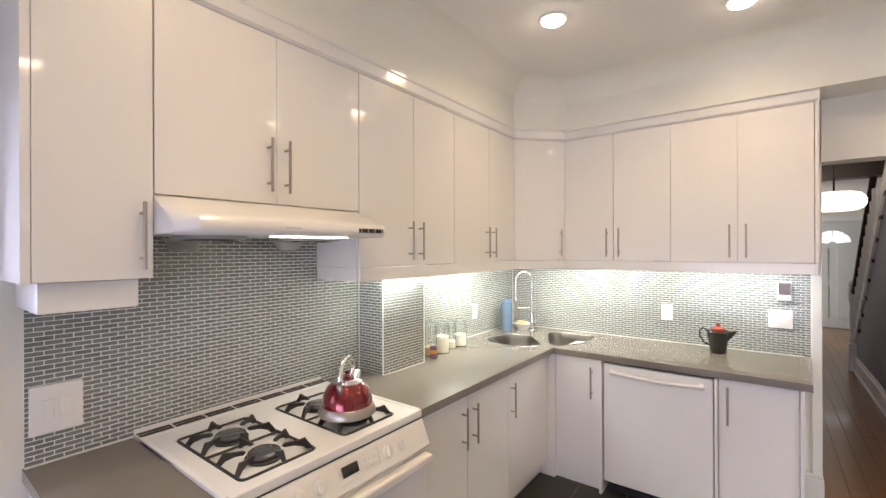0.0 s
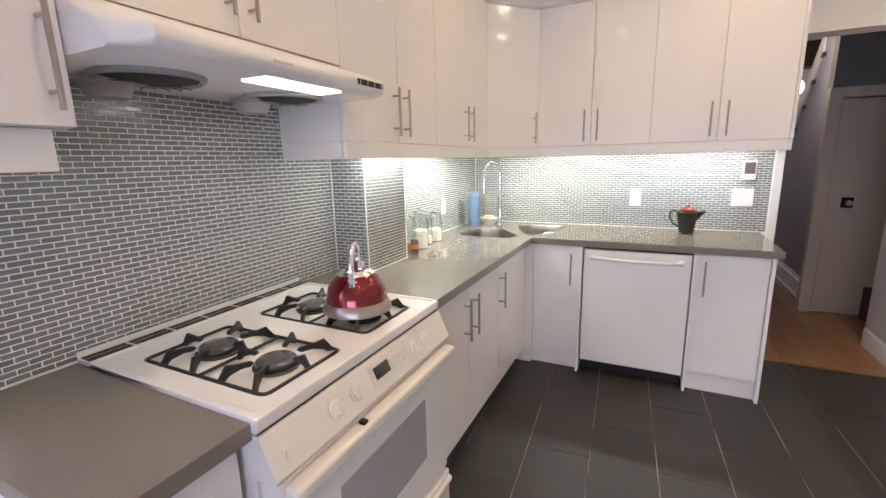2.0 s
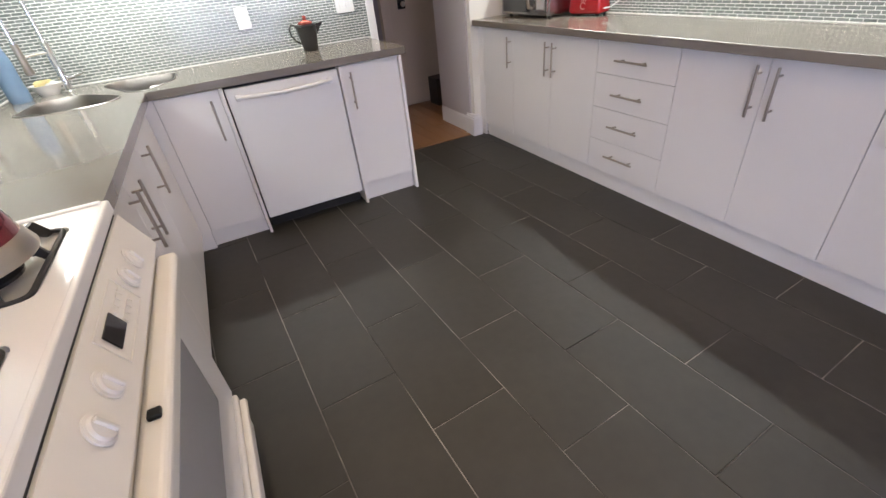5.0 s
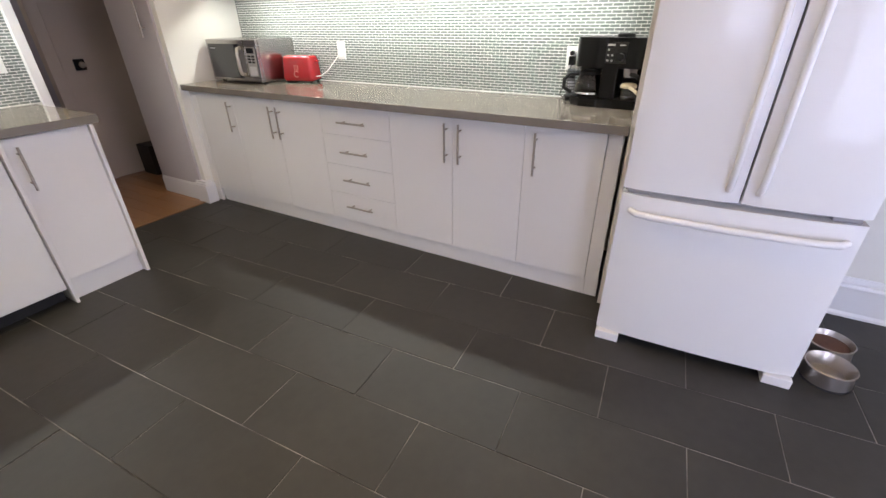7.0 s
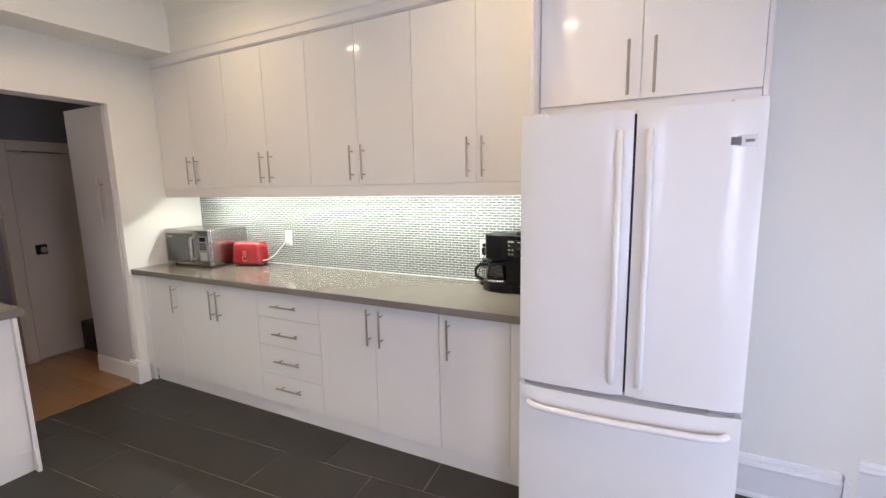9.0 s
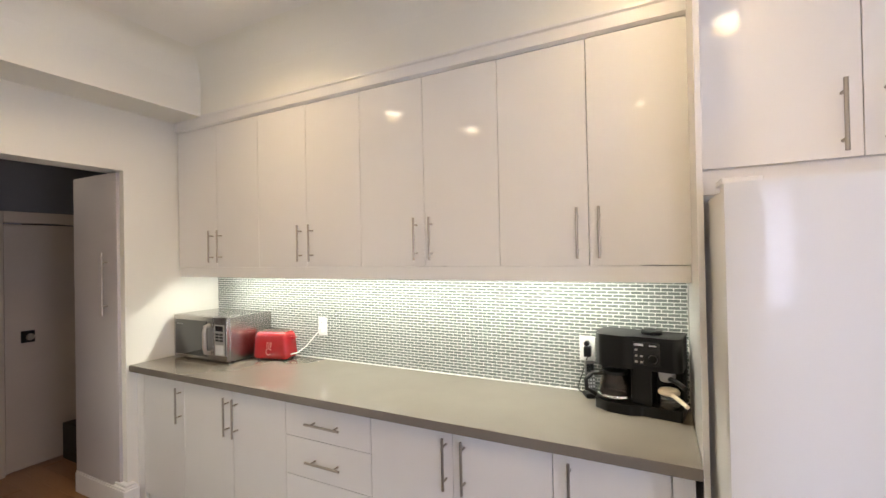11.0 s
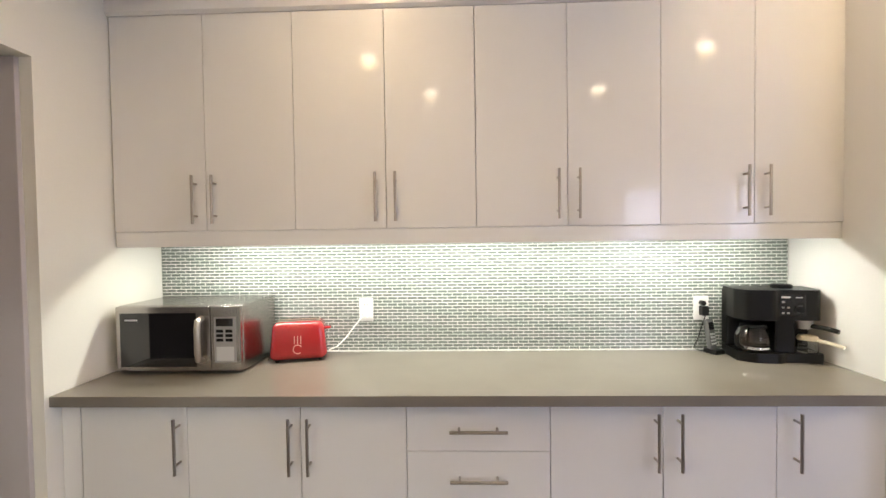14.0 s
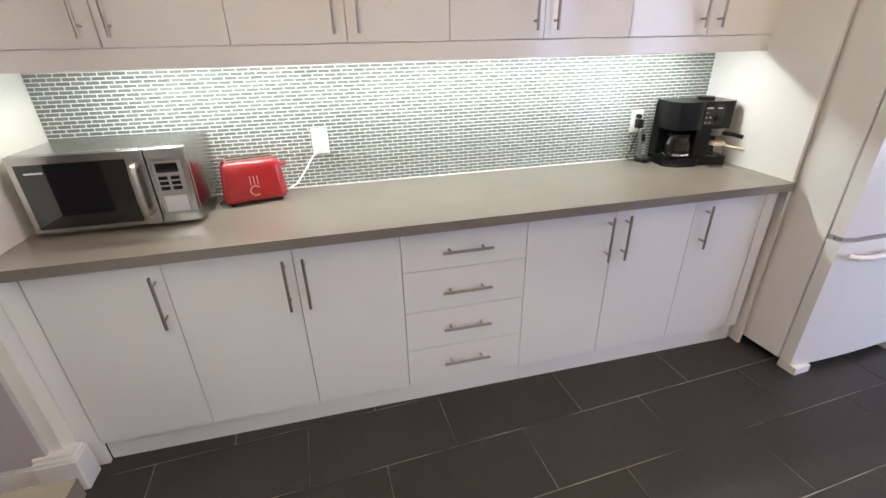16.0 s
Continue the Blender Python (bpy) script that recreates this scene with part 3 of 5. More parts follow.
# west wall cabinets
WX = -1.416
D = WX - XW - 0.003
cabinet("wall_cabinet", "glossy white single-door wall cabinet beside the range hood", west(WX, 0.305), 0.287, UB, UT, D, [(0, 0.287, 0.287 - 0.035)], UH, group=GU)
cabinet("hood_cabinet", "short glossy white two-door cabinet above the range hood", west(WX, 0.594), 0.862, 1.795, UT, D, [(0, 0.430, 0.430 - 0.038), (0.430, 0.862, 0.430 + 0.038)], 1.945, group=GU)
cabinet("wall_cabinet", LW2, west(WX, 1.458), 0.786, UB, UT, D, [(0, 0.402, 0.402 - 0.043), (0.402, 0.786, 0.402 + 0.043)], UH, group=GU)
cabinet("wall_cabinet", LW2, west(WX, 2.246), 0.802, UB, UT, D, [(0, 0.418, 0.418 - 0.043), (0.418, 0.802, 0.418 + 0.043)], UH, group=GU)
solid("trim_gable", boxes(((0.373, 3.352, UB), (0.391, YN - 0.001, UT)), ((XW + 0.001, 0.284, UB), (WX - 0.0005, 0.3045, UT)), ((XW + 0.001, 1.4575, UB), (WX - 0.02, 1.4600, 1.82))), M_CAB, "white lacquered end panels of the wall cabinets", "end panel")

# valances under and crowns over the wall cabinets
VB = 1.457


def run_trim(name, items, label, mat=M_CAB, bevel=0.002):
    return solid(name, boxes(*items, bevel=bevel), mat, label, name.split("_")[-1])


run_trim("trim_valance", [((UX + 0.004, 0.482, VB), (UX + 0.022, 3.603, UB - 0.002))], "white light valance under the wall cabinets")
run_trim("trim_valance", [((DG1[0] - 0.005, NY + 0.006, VB), (0.371, NY + 0.024, UB - 0.002)), ((0.371, NY + 0.006, VB), (0.389, YN - 0.002, UB - 0.002))], "white light valance under the wall cabinets")
run_trim("trim_valance", [((WX - 0.014, 1.460, VB), (WX + 0.005, DG0[1] + 0.002, UB - 0.002)), ((XW + 0.002, 1.460, VB), (WX - 0.025, 1.478, UB - 0.002))], "white light valance under the wall cabinets")
run_trim("trim_valance", [((WX - 0.050, 0.322, VB - 0.02), (WX - 0.032, 0.56, UB - 0.002)), ((XW + 0.002, 0.542, VB - 0.02), (WX - 0.051, 0.56, UB - 0.002)), ((XW + 0.002, 0.322, VB - 0.02), (WX - 0.051, 0.340, UB - 0.002))], "white light valance under the wall cabinets")
dv = run_trim("trim_valance", [((-0.004, 0.006, VB), (DGL + 0.004, 0.024, UB - 0.002))], "white light valance under the corner wall cabinet")
dv.matrix_basis = pose(DG0[0], DG0[1], 0, 0, 0, DGA)
cr = [(0, 0), (0.004, 0), (0.016, 0.012), (0.016, 0.062), (0.022, 0.070), (0.022, 0.080), (0, 0.080)]
bm = bmesh.new()
prism(bm, [(UX - u, UT + v) for u, v in cr], 1, 0.478, 3.61)
prism(bm, [(NY - u, UT + v) for u, v in cr], 0, DG1[0] - 0.002, 0.395)
prism(bm, [(WX + u, UT + v) for u, v in cr], 1, 0.285, DG0[1] + 0.002)
solid("trim_crown", bm, M_CAB, "slim white crown moulding above the wall cabinets", "crown moulding")
solid("trim_crown", prism(bmesh.new(), [(-u, UT + v) for u, v in cr], 0, -0.008, DGL + 0.008), M_CAB, "slim white crown moulding above the corner cabinet", "crown moulding", m=pose(DG0[0], DG0[1], 0, 0, 0, DGA))
bm = boxes(((UX, 0.478, UT), (XE, 3.61, SOF)), ((XW, NY, UT), (0.393, YN, SOF)), ((XW, 0.285, UT), (WX, NY, SOF)))
prism(bm, [(WX - 0.001, DG0[1]), (DG1[0], NY + 0.001), (WX - 0.001, NY + 0.001)], 2, UT, SOF - 0.003)
solid("trim_crown_back", bm, M_CAB, "white board behind the crown moulding", "crown moulding")

# base cabinets
BX, CT, CTH = 1.256, 0.915, 0.040
BT = CT - CTH - 0.004
TOE = 0.105
BH = 0.718
BD = XE - BX - 0.003
L2 = "glossy white two-door base cabinet with steel bar handles"
L1 = "glossy white single-door base cabinet with a steel bar handle"
cabinet("base_cabinet", L1, east(BX, 3.535), 0.412, TOE, BT, BD, [(0, 0.412, 0.412 - 0.030)], BH, toe=TOE, group=GL)
cabinet("base_cabinet", L2, east(BX, 3.123), 0.830, TOE, BT, BD, [(0, 0.432, 0.432 - 0.034), (0.432, 0.830, 0.432 + 0.036)], BH, toe=TOE, group=GL)
cabinet("drawer_cabinet", "glossy white base cabinet with four drawers", east(BX, 2.293), 0.530, TOE, BT, BD, [], BH,
        drawers=[(0.690, BT, 0.775), (0.497, 0.690, 0.592), (0.302, 0.497, 0.408), (TOE, 0.302, 0.224)], toe=TOE, group=GL)
cabinet("base_cabinet", L2, east(BX, 1.763), 0.812, TOE, BT, BD, [(0, 0.408, 0.408 - 0.030), (0.408, 0.812, 0.408 + 0.052)], BH + 0.018, toe=TOE, group=GL)
cabinet("base_cabinet", L1, east(BX, 0.951), 0.384, TOE, BT, BD, [(0, 0.384, 0.062)], BH + 0.018, toe=TOE, group=GL)
solid("trim_filler", boxes(((BX, 0.500, TOE), (BX + 0.018, 0.565, BT)), ((BX + 0.024, 0.500, 0), (BX + 0.040, 0.566, TOE)), ((BX, 3.537, 0.0), (BX + 0.018, 3.608, BT))), M_CAB, "white filler strips at the ends of the base cabinets", "filler")
solid("trim_filler", boxes(((-1.118, 2.945, TOE), (-1.0455, 2.9735, BT)), ((-1.20, 2.944, 0.0), (-1.052, 3.02, TOE))), M_CAB, "white filler in the inner corner of the base cabinets", "filler")
solid("trim_fridge_gable", boxes(((1.228, 0.462, 0), (XE - 0.002, 0.480, SOF)), ((1.352, -0.375, 1.80), (XE - 0.002, -0.357, SOF - 0.01)), bevel=0.002), M_CAB, "tall white lacquered panels beside and above the refrigerator", "end panel")
cabinet("fridge_cabinet", "glossy white two-door cabinet above the refrigerator", east(1.338, 0.460), 0.815, 1.845, UT, XE - 1.338 - 0.003, [(0, 0.408, 0.408 - 0.048), (0.408, 0.815, 0.408 + 0.048)], 1.965, group=GU)
solid("trim_fridge_rail", boxes(((1.352, -0.355, 1.764), (1.37, 0.460, 1.843))), M_CAB, "white rail under the cabinet above the refrigerator", "rail")
solid("trim_fridge_crown", boxes(((1.33, -0.375, UT + 0.002), (1.352, 0.461, SOF)), bevel=0.002), M_CAB, "white crown above the refrigerator cabinet", "crown moulding")

# north base run
NB = 2.955
ND = YN - NB - 0.003
cabinet("base_cabinet", "glossy white corner base cabinet with a steel bar handle", north(-1.080, NB), 0.340, TOE, BT, 0.5, [(0.035, 0.340, 0.340 - 0.05)], BH, toe=TOE, group=GL)
solid("trim_gable_foot", boxes(((-0.738, NB - 0.03, 0), (-0.720, YN - 0.05, BT)), ((-0.092, NB - 0.03, 0), (-0.076, YN - 0.05, BT)), ((0.284, NB - 0.022, 0), (0.302, YN - 0.002, BT)), bevel=0.002), M_CABIN, "white panels between the dishwasher and its neighbours", "end panel")
cabinet("base_cabinet", L1, north(-0.075, NB), 0.358, TOE + 0.02, BT, ND, [(0, 0.358, 0.045)], BH + 0.01, toe=TOE + 0.02, group=GL)
# west base run
WB = -1.100
WD = WB - XW - 0.003
cabinet("base_cabinet", L2, west(WB, 1.510), 0.842, TOE, BT, WD, [(0, 0.405, 0.405 - 0.05), (0.405, 0.842, 0.405 + 0.05)], BH - 0.02, toe=TOE, group=GL, toe_in=0.065)
cabinet("base_cabinet", L1, west(WB, 2.353), 0.590, TOE, BT, WD, [(0, 0.590, 0.032)], BH - 0.02, toe=TOE, group=GL, toe_in=0.065)
cabinet("drawer_cabinet", "narrow glossy white drawer cabinet beside the range", west(WB, 0.350), 0.275, TOE, BT, WD, [], BH, drawers=[(0.690, BT, 0.775), (0.420, 0.690, 0.60), (TOE, 0.420, 0.30)], toe=TOE, group=GL, hlen=0.16)

# worktops
def slab(outline, holes, top, thick):
    """A worktop with rounded cut-outs."""
    bm = bmesh.new()
    edges = []
    for loop in [outline, *holes]:
        vs = [bm.verts.new((x, y, top)) for x, y in loop]
        edges += [bm.edges.new((vs[k], vs[(k + 1) % len(vs)])) for k in range(len(vs))]
    bmesh.ops.triangle_fill(bm, use_beauty=True, use_dissolve=False, edges=edges)
    r = bmesh.ops.extrude_face_region(bm, geom=list(bm.faces))
    bmesh.ops.translate(bm, verts=[v for v in r["geom"] if isinstance(v, bmesh.types.BMVert)], vec=(0, 0, -thick))
    return bm


def rounded(corners, r, n=5):
    out, m = [], len(corners)
    for k in range(m):
        p, a, b = Vector(corners[k]), Vector(corners[k - 1]), Vector(corners[(k + 1) % m])
        s, e = p + (a - p).normalized() * r, p + (b - p).normalized() * r
        for j in range(n + 1):
            t = j / n
            q = (1 - t) ** 2 * s + 2 * t * (1 - t) * p + t * t * e
            out.append((q.x, q.y))
    return out


BOWL_A = rounded([(-1.585, 2.895), (-1.375, 2.815), (-1.205, 2.840), (-1.155, 2.955), (-1.365, 3.225), (-1.550, 3.200)], 0.055)
BOWL_B = rounded([(-1.295, 3.400), (-1.130, 3.035), (-1.045, 3.000), (-0.930, 3.215), (-0.925, 3.470), (-1.240, 3.500)], 0.055)
CX, CY = -1.057, 2.935
L_shape = [(XW, 1.480), (CX, 1.480), (CX, CY), (0.336, CY), (0.336, YN), (XW, YN)]
ct = solid("worktop", slab(L_shape, [BOWL_A, BOWL_B], CT, CTH), M_CTOP, "polished grey-brown quartz worktop turning round the corner", "worktop", kind="thing")
solid("worktop", boxes(((XW, 0.336, CT - CTH), (CX, 0.6325, CT)), bevel=0.001), M_CTOP, "polished grey-brown quartz worktop beside the range", "worktop", kind="thing")
solid("worktop", boxes(((1.205, 0.482, CT - CTH), (XE, 3.608, CT)), bevel=0.002), M_CTOP, "polished grey-brown quartz worktop under the wall cabinets", "worktop", kind="thing")


def bowl(parent, loop, depth):
    bm = bmesh.new()
    cx, cy = sum(p[0] for p in loop) / len(loop), sum(p[1] for p in loop) / len(loop)
    rings = []
    for s, z in ((1.035, 0.002), (1.0, 0.0045), (0.985, -0.003), (0.975, -0.05), (0.95, -depth + 0.03), (0.90, -depth + 0.006), (0.80, -depth), (0.12, -depth - 0.006)):
        rings.append([bm.verts.new((cx + (x - cx) * s, cy + (y - cy) * s, CT + z)) for x, y in loop])
    n = len(loop)
    for a, b in zip(rings, rings[1:]):
        for k in range(n):
            bm.faces.new((a[k], a[(k + 1) % n], b[(k + 1) % n], b[k]))
    bm.faces.new(rings[-1])
    b = part("bowl", bm, M_SINK, parent, "stainless steel bowl", 50)
    dr = lathe(bmesh.new(), [(0.04, 0.0), (0.034, 0.004), (0.02, 0.002), (0, 0.0)], 18, (cx, cy, CT - depth - 0.003))
    part("drain", dr, M_CHROME, b)


sink = thing("corner_sink", "stainless steel corner sink with two angled bowls", "sink")
bowl(sink, BOWL_A, 0.17)
bowl(sink, BOWL_B, 0.15)

tap = thing("kitchen_tap", "tall chrome kitchen tap with a high spring arch and spray head", "tap", pose(-1.445, 3.415, CT))
part("body", lathe(bmesh.new(), [(0.03, 0), (0.03, 0.008), (0.020, 0.014), (0.019, 0.24), (0.013, 0.26), (0, 0.262)], 20), M_CHROME, tap)
arch = [(0, 0, 0.25), (0, 0, 0.36)] + [(-0.075 * (1 - math.cos(a)) * 0.6, -0.075 * (1 - math.cos(a)) * 0.8, 0.42 + 0.085 * math.sin(a)) for a in [k * math.pi / 12 for k in range(13)]] + [(-0.09, -0.12, 0.33), (-0.09, -0.12, 0.25)]
part("spout", tube(bmesh.new(), arch, 0.0095, 12), M_CHROME, tap, "bright chrome arched spout")
part("spray_head", rod(rod(bmesh.new(), (-0.09, -0.12, 0.26), (-0.09, -0.12, 0.15), 0.016), (-0.09, -0.12, 0.15), (-0.09, -0.12, 0.12), 0.02), M_STEEL, tap)
part("bracket", rod(bmesh.new(), (0, 0, 0.20), (-0.09, -0.12, 0.20), 0.006), M_STEEL, tap)
part("lever", rod(rod(bmesh.new(), (0.0, 0, 0.06), (0.05, -0.01, 0.075), 0.011), (0.05, -0.01, 0.075), (0.10, -0.02, 0.085), 0.007), M_CHROME, tap)

# ---- appliances ----
# gas range
RY0, RW = 0.633, 0.842
rng = thing("gas_range", "white slide-in gas range with black cast-iron grates", "range", west(-1.050, RY0))
part("body", boxes(((0.006, 0.02, 0.03), (RW - 0.006, 0.66, 0.895))), M_CREAM, rng)
WELLS = ((0.072, 0.353), (0.462, 0.743))
bm = slab([(0.0, -0.005), (RW, -0.005), (RW, 0.622), (0.0, 0.622)], [rounded([(a, 0.045), (b, 0.045), (b, 0.525), (a, 0.525)], 0.03) for a, b in WELLS], 0.923, 0.033)
top = part("cooktop", bm, M_APPL, rng, "white enamel cooktop with two sunken wells", None)
for a, b in WELLS:
    part("well", boxes(((a - 0.004, 0.041, 0.900), (b + 0.004, 0.529, 0.912))), M_APPL, rng)
part("lip", boxes(((0.0, -0.010, 0.893), (RW, 0.004, 0.9245)), bevel=0.005, seg=3), M_APPL, rng)
for x in (0.0, RW - 0.020):
    part("lip", boxes(((x, 0.004, 0.905), (x + 0.020, 0.620, 0.9275)), bevel=0.004), M_APPL, rng)
part("shadow_gap", boxes(((0.004, -0.004, 0.884), (RW - 0.004, 0.02, 0.894))), M_DARKGAP, rng)
# rear vent strip
bm = boxes(((0.0, 0.622, 0.905), (RW, 0.690, 0.9285)), ((0.0, 0.684, 0.9285), (RW, 0.690, 0.944)), bevel=0.002)
vs_ = part("vent_strip", bm, M_CREAM, rng, "cream slotted vent strip at the back")
for k in range(7):
    for y in (0.630, 0.657):
        part("slot", boxes(((k * RW / 7 + 0.005, y, 0.920), ((k + 1) * RW / 7 - 0.005, y + 0.021, 0.9297))), M_DARKGAP, vs_)


def grate(x0, x1, y0, y1, burners):
    """A square of flat iron bar with upstanding fins that point at each burner."""
    g = bmesh.new()
    pts = [(x, y, 0.9225) for x, y in rounded([(x0, y0), (x1, y0), (x1, y1), (x0, y1)], 0.022, 4)]
    tube(g, pts + [pts[0]], 0.0048, 8)
    tube(g, [(x0, (y0 + y1) / 2, 0.924), (x1, (y0 + y1) / 2, 0.924)], 0.005, 8)
    ym = (y0 + y1) / 2
    for bx, by in burners:
        ya, yb = (y0, ym) if by < ym else (ym, y1)
        for a in (0.45, 1.72, 2.75, 3.62, 4.85, 5.75):
            c, s_ = math.cos(a), math.sin(a)
            t = min(((x1 if c > 0 else x0) - bx) / c, ((yb if s_ > 0 else ya) - by) / s_)
            prof_ = [(t, 0.919), (t, 0.927), (t * 0.86, 0.958), (t * 0.72, 0.953), (0.063, 0.950), (0.056, 0.943), (0.066, 0.937), (t * 0.62, 0.938), (t * 0.82, 0.930), (t * 0.90, 0.919)]
            n = len(prof_)
            side = Vector((-s_, c, 0)) * 0.0044
            L = [g.verts.new(Vector((bx + d * c, by + d * s_, z)) + side) for d, z in prof_]
            Rr = [g.verts.new(Vector((bx + d * c, by + d * s_, z)) - side) for d, z in prof_]
            for k in range(n):
                g.faces.new((L[k], L[(k + 1) % n], Rr[(k + 1) % n], Rr[k]))
            g.faces.new(L[::-1])
            g.faces.new(Rr)
    part("grate", g, M_IRON, rng, "black cast-iron grate", 30)
    for bx, by in burners:
        part("burner", lathe(bmesh.new(), [(0, 0.912), (0.060, 0.912), (0.062, 0.919), (0.046, 0.923), (0.046, 0.926), (0.053, 0.928), (0.053, 0.934), (0.046, 0.939), (0.02, 0.941), (0, 0.941)], 28, (bx, by, 0)), M_BURNER, rng, "dark grey burner cap")


GX = ((0.080, 0.345), (0.470, 0.735))
for x0, x1 in GX:
    grate(x0, x1, 0.055, 0.515, [((x0 + x1) / 2, 0.158), ((x0 + x1) / 2, 0.386)])
# sloping control panel
pan_o = [(0.02, 0.884), (-0.010, 0.884), (-0.052, 0.788), (-0.046, 0.776), (0.02, 0.776)]
cp = part("control_panel", prism(bmesh.new(), pan_o, 0, 0.0, RW), M_CREAM, rng, "sloping cream control panel")
tilt = math.degrees(math.atan2(0.042, 0.096))


def on_panel(x, s, lift=0.001):
    """A place on the sloping panel: s runs from 0 (top) to 1 (bottom)."""
    return pose(x, -0.010 - 0.042 * s - lift, 0.884 - 0.096 * s, 90 - tilt, 0, 0)


for x in (0.215, 0.300, 0.610, 0.690):
    kb = lathe(bmesh.new(), [(0, 0), (0.026, 0), (0.026, 0.003), (0.021, 0.004), (0.019, 0.009), (0, 0.010)], 24)
    grid_box(kb, (-0.004, -0.017, 0.009), (0.004, 0.017, 0.015), 0.002)
    k = part("knob", kb, M_CREAM, rng, "cream rotary knob")
    k.matrix_basis = on_panel(x, 0.5)
dp = part("display", boxes(((-0.036, -0.018, 0), (0.036, 0.018, 0.003)), bevel=0.001), M_BLACKGLASS, rng, "black clock display")
dp.matrix_basis = on_panel(0.425, 0.44)
for i in range(4):
    for j in range(2):
        key = part("key", boxes(((0.045 + i * 0.022, -0.018 + j * 0.022, 0), (0.060 + i * 0.022, -0.006 + j * 0.022, 0.0025)), bevel=0.001), M_CREAM, rng)
        key.matrix_basis = on_panel(0.425, 0.48)
pf = part("panel_frame", boxes(((-0.055, -0.034, 0), (0.14, -0.032, 0.002)), ((-0.055, 0.032, 0), (0.14, 0.034, 0.002)), ((0.138, -0.032, 0), (0.14, 0.032, 0.002)), ((-0.055, -0.032, 0), (-0.053, 0.032, 0.002))), M_CREAM, rng)
pf.matrix_basis = on_panel(0.425, 0.48)
lk = part("switch", boxes(((-0.014, -0.014, 0), (0.014, 0.014, 0.004)), ((-0.006, -0.008, 0.004), (0.006, 0.008, 0.009)), bevel=0.0015), M_CREAM, rng)
lk.matrix_basis = on_panel(0.045, 0.62)
od = part("oven_door", boxes(((0.012, -0.040, 0.235), (RW - 0.012, 0.02, 0.766)), bevel=0.008, seg=3), M_APPL, rng, "white oven door")
part("window", boxes(((0.20, -0.0425, 0.385), (0.66, -0.038, 0.620)), bevel=0.002), M_OVENGLASS, od, "grey tinted oven window")
bm = boxes(((0.018, -0.087, 0.722), (RW - 0.018, -0.040, 0.764)), bevel=0.012, seg=4)
part("handle", bm, M_CREAM, od, "full-width cream door handle")
part("latch", boxes(((0.268, -0.076, 0.764), (0.288, -0.056, 0.774)), bevel=0.003), M_BLACK, rng)
dr = part("drawer", boxes(((0.012, -0.048, 0.055), (RW - 0.012, 0.02, 0.222)), bevel=0.008, seg=3), M_APPL, rng, "white warming drawer")
part("handle", boxes(((0.03, -0.070, 0.185), (RW - 0.03, -0.048, 0.210)), bevel=0.008), M_CREAM, dr)
part("base", boxes(((0.03, 0.05, 0.0), (RW - 0.03, 0.62, 0.05))), M_DARKGAP, rng)

# kettle
ket = thing("kettle", "shiny red metallic whistling kettle with a steel base", "kettle", pose(-1.212, 1.208, 0.9535, 0, 0, 28) @ Matrix.Scale(0.945, 4))
part("body", lathe(bmesh.new(), [(0, 0.040), (0.108, 0.040), (0.106, 0.060), (0.098, 0.090), (0.082, 0.118), (0.060, 0.136), (0.040, 0.143), (0, 0.145)], 36), M_REDMET, ket)
part("base", lathe(bmesh.new(), [(0, 0), (0.112, 0), (0.121, 0.004), (0.122, 0.010), (0.112, 0.036), (0.1085, 0.041), (0, 0.041)], 36), M_STEEL, ket, "brushed steel base")
part("collar", lathe(bmesh.new(), [(0.064, 0.134), (0.058, 0.141), (0.040, 0.147), (0.038, 0.143)], 28), M_CHROME, ket)
part("lid", lathe(bmesh.new(), [(0.036, 0.145), (0.03, 0.152), (0.012, 0.156), (0.008, 0.168), (0.014, 0.176), (0, 0.182)], 24), M_REDMET, ket)
part("spout", tube(bmesh.new(), [(0.0, 0.075, 0.10), (0.0, 0.11, 0.125), (0.0, 0.125, 0.142)], 0.020, 14), M_CHROME, ket)
hl = [(0, -0.074, 0.120), (0, -0.078, 0.165), (0, -0.066, 0.205), (0, -0.030, 0.232), (0, 0.02, 0.236), (0, 0.058, 0.215), (0, 0.066, 0.175), (0, 0.058, 0.138)]
part("handle", tube(bmesh.new(), hl, 0.011, 12), M_CHROME, ket, "chrome loop handle")
part("handle_post", boxes(((-0.012, -0.088, 0.090), (0.012, -0.068, 0.165)), bevel=0.005), M_CHROME, ket)

# hood
HX = -1.195
hood = thing("range_hood", "white under-cabinet range hood with two fans and a lit lamp", "range hood", west(WX, 0.594, -0.019))
HW, HF = 0.862, -(HX - WX)
prof = [(0.33, 1.812), (0.006, 1.812), (-0.012, 1.807), (HF + 0.035, 1.748), (HF + 0.012, 1.738), (HF, 1.722), (HF - 0.002, 1.706), (HF + 0.004, 1.692), (HF + 0.018, 1.685), (0.33, 1.685)]


def hood_shell():
    """The hood's body: its ends lean in towards the top."""
    b = bmesh.new()
    rows = []
    for x, lean in ((0.0, 1.0), (0.045, 0.0), (HW - 0.045, 0.0), (HW, 1.0)):
        rows.append([b.verts.new((x, y + (0.07 * lean * max(0.0, -y / -HF if HF else 0) if y < 0 else 0), z - 0.012 * lean * (y < 0) * (z > 1.70))) for y, z in prof])
    n = len(prof)
    for p, q in zip(rows, rows[1:]):
        for k in range(n):
            b.faces.new((p[k], p[(k + 1) % n], q[(k + 1) % n], q[k]))
    b.faces.new(rows[0][::-1])
    b.faces.new(rows[-1])
    return b


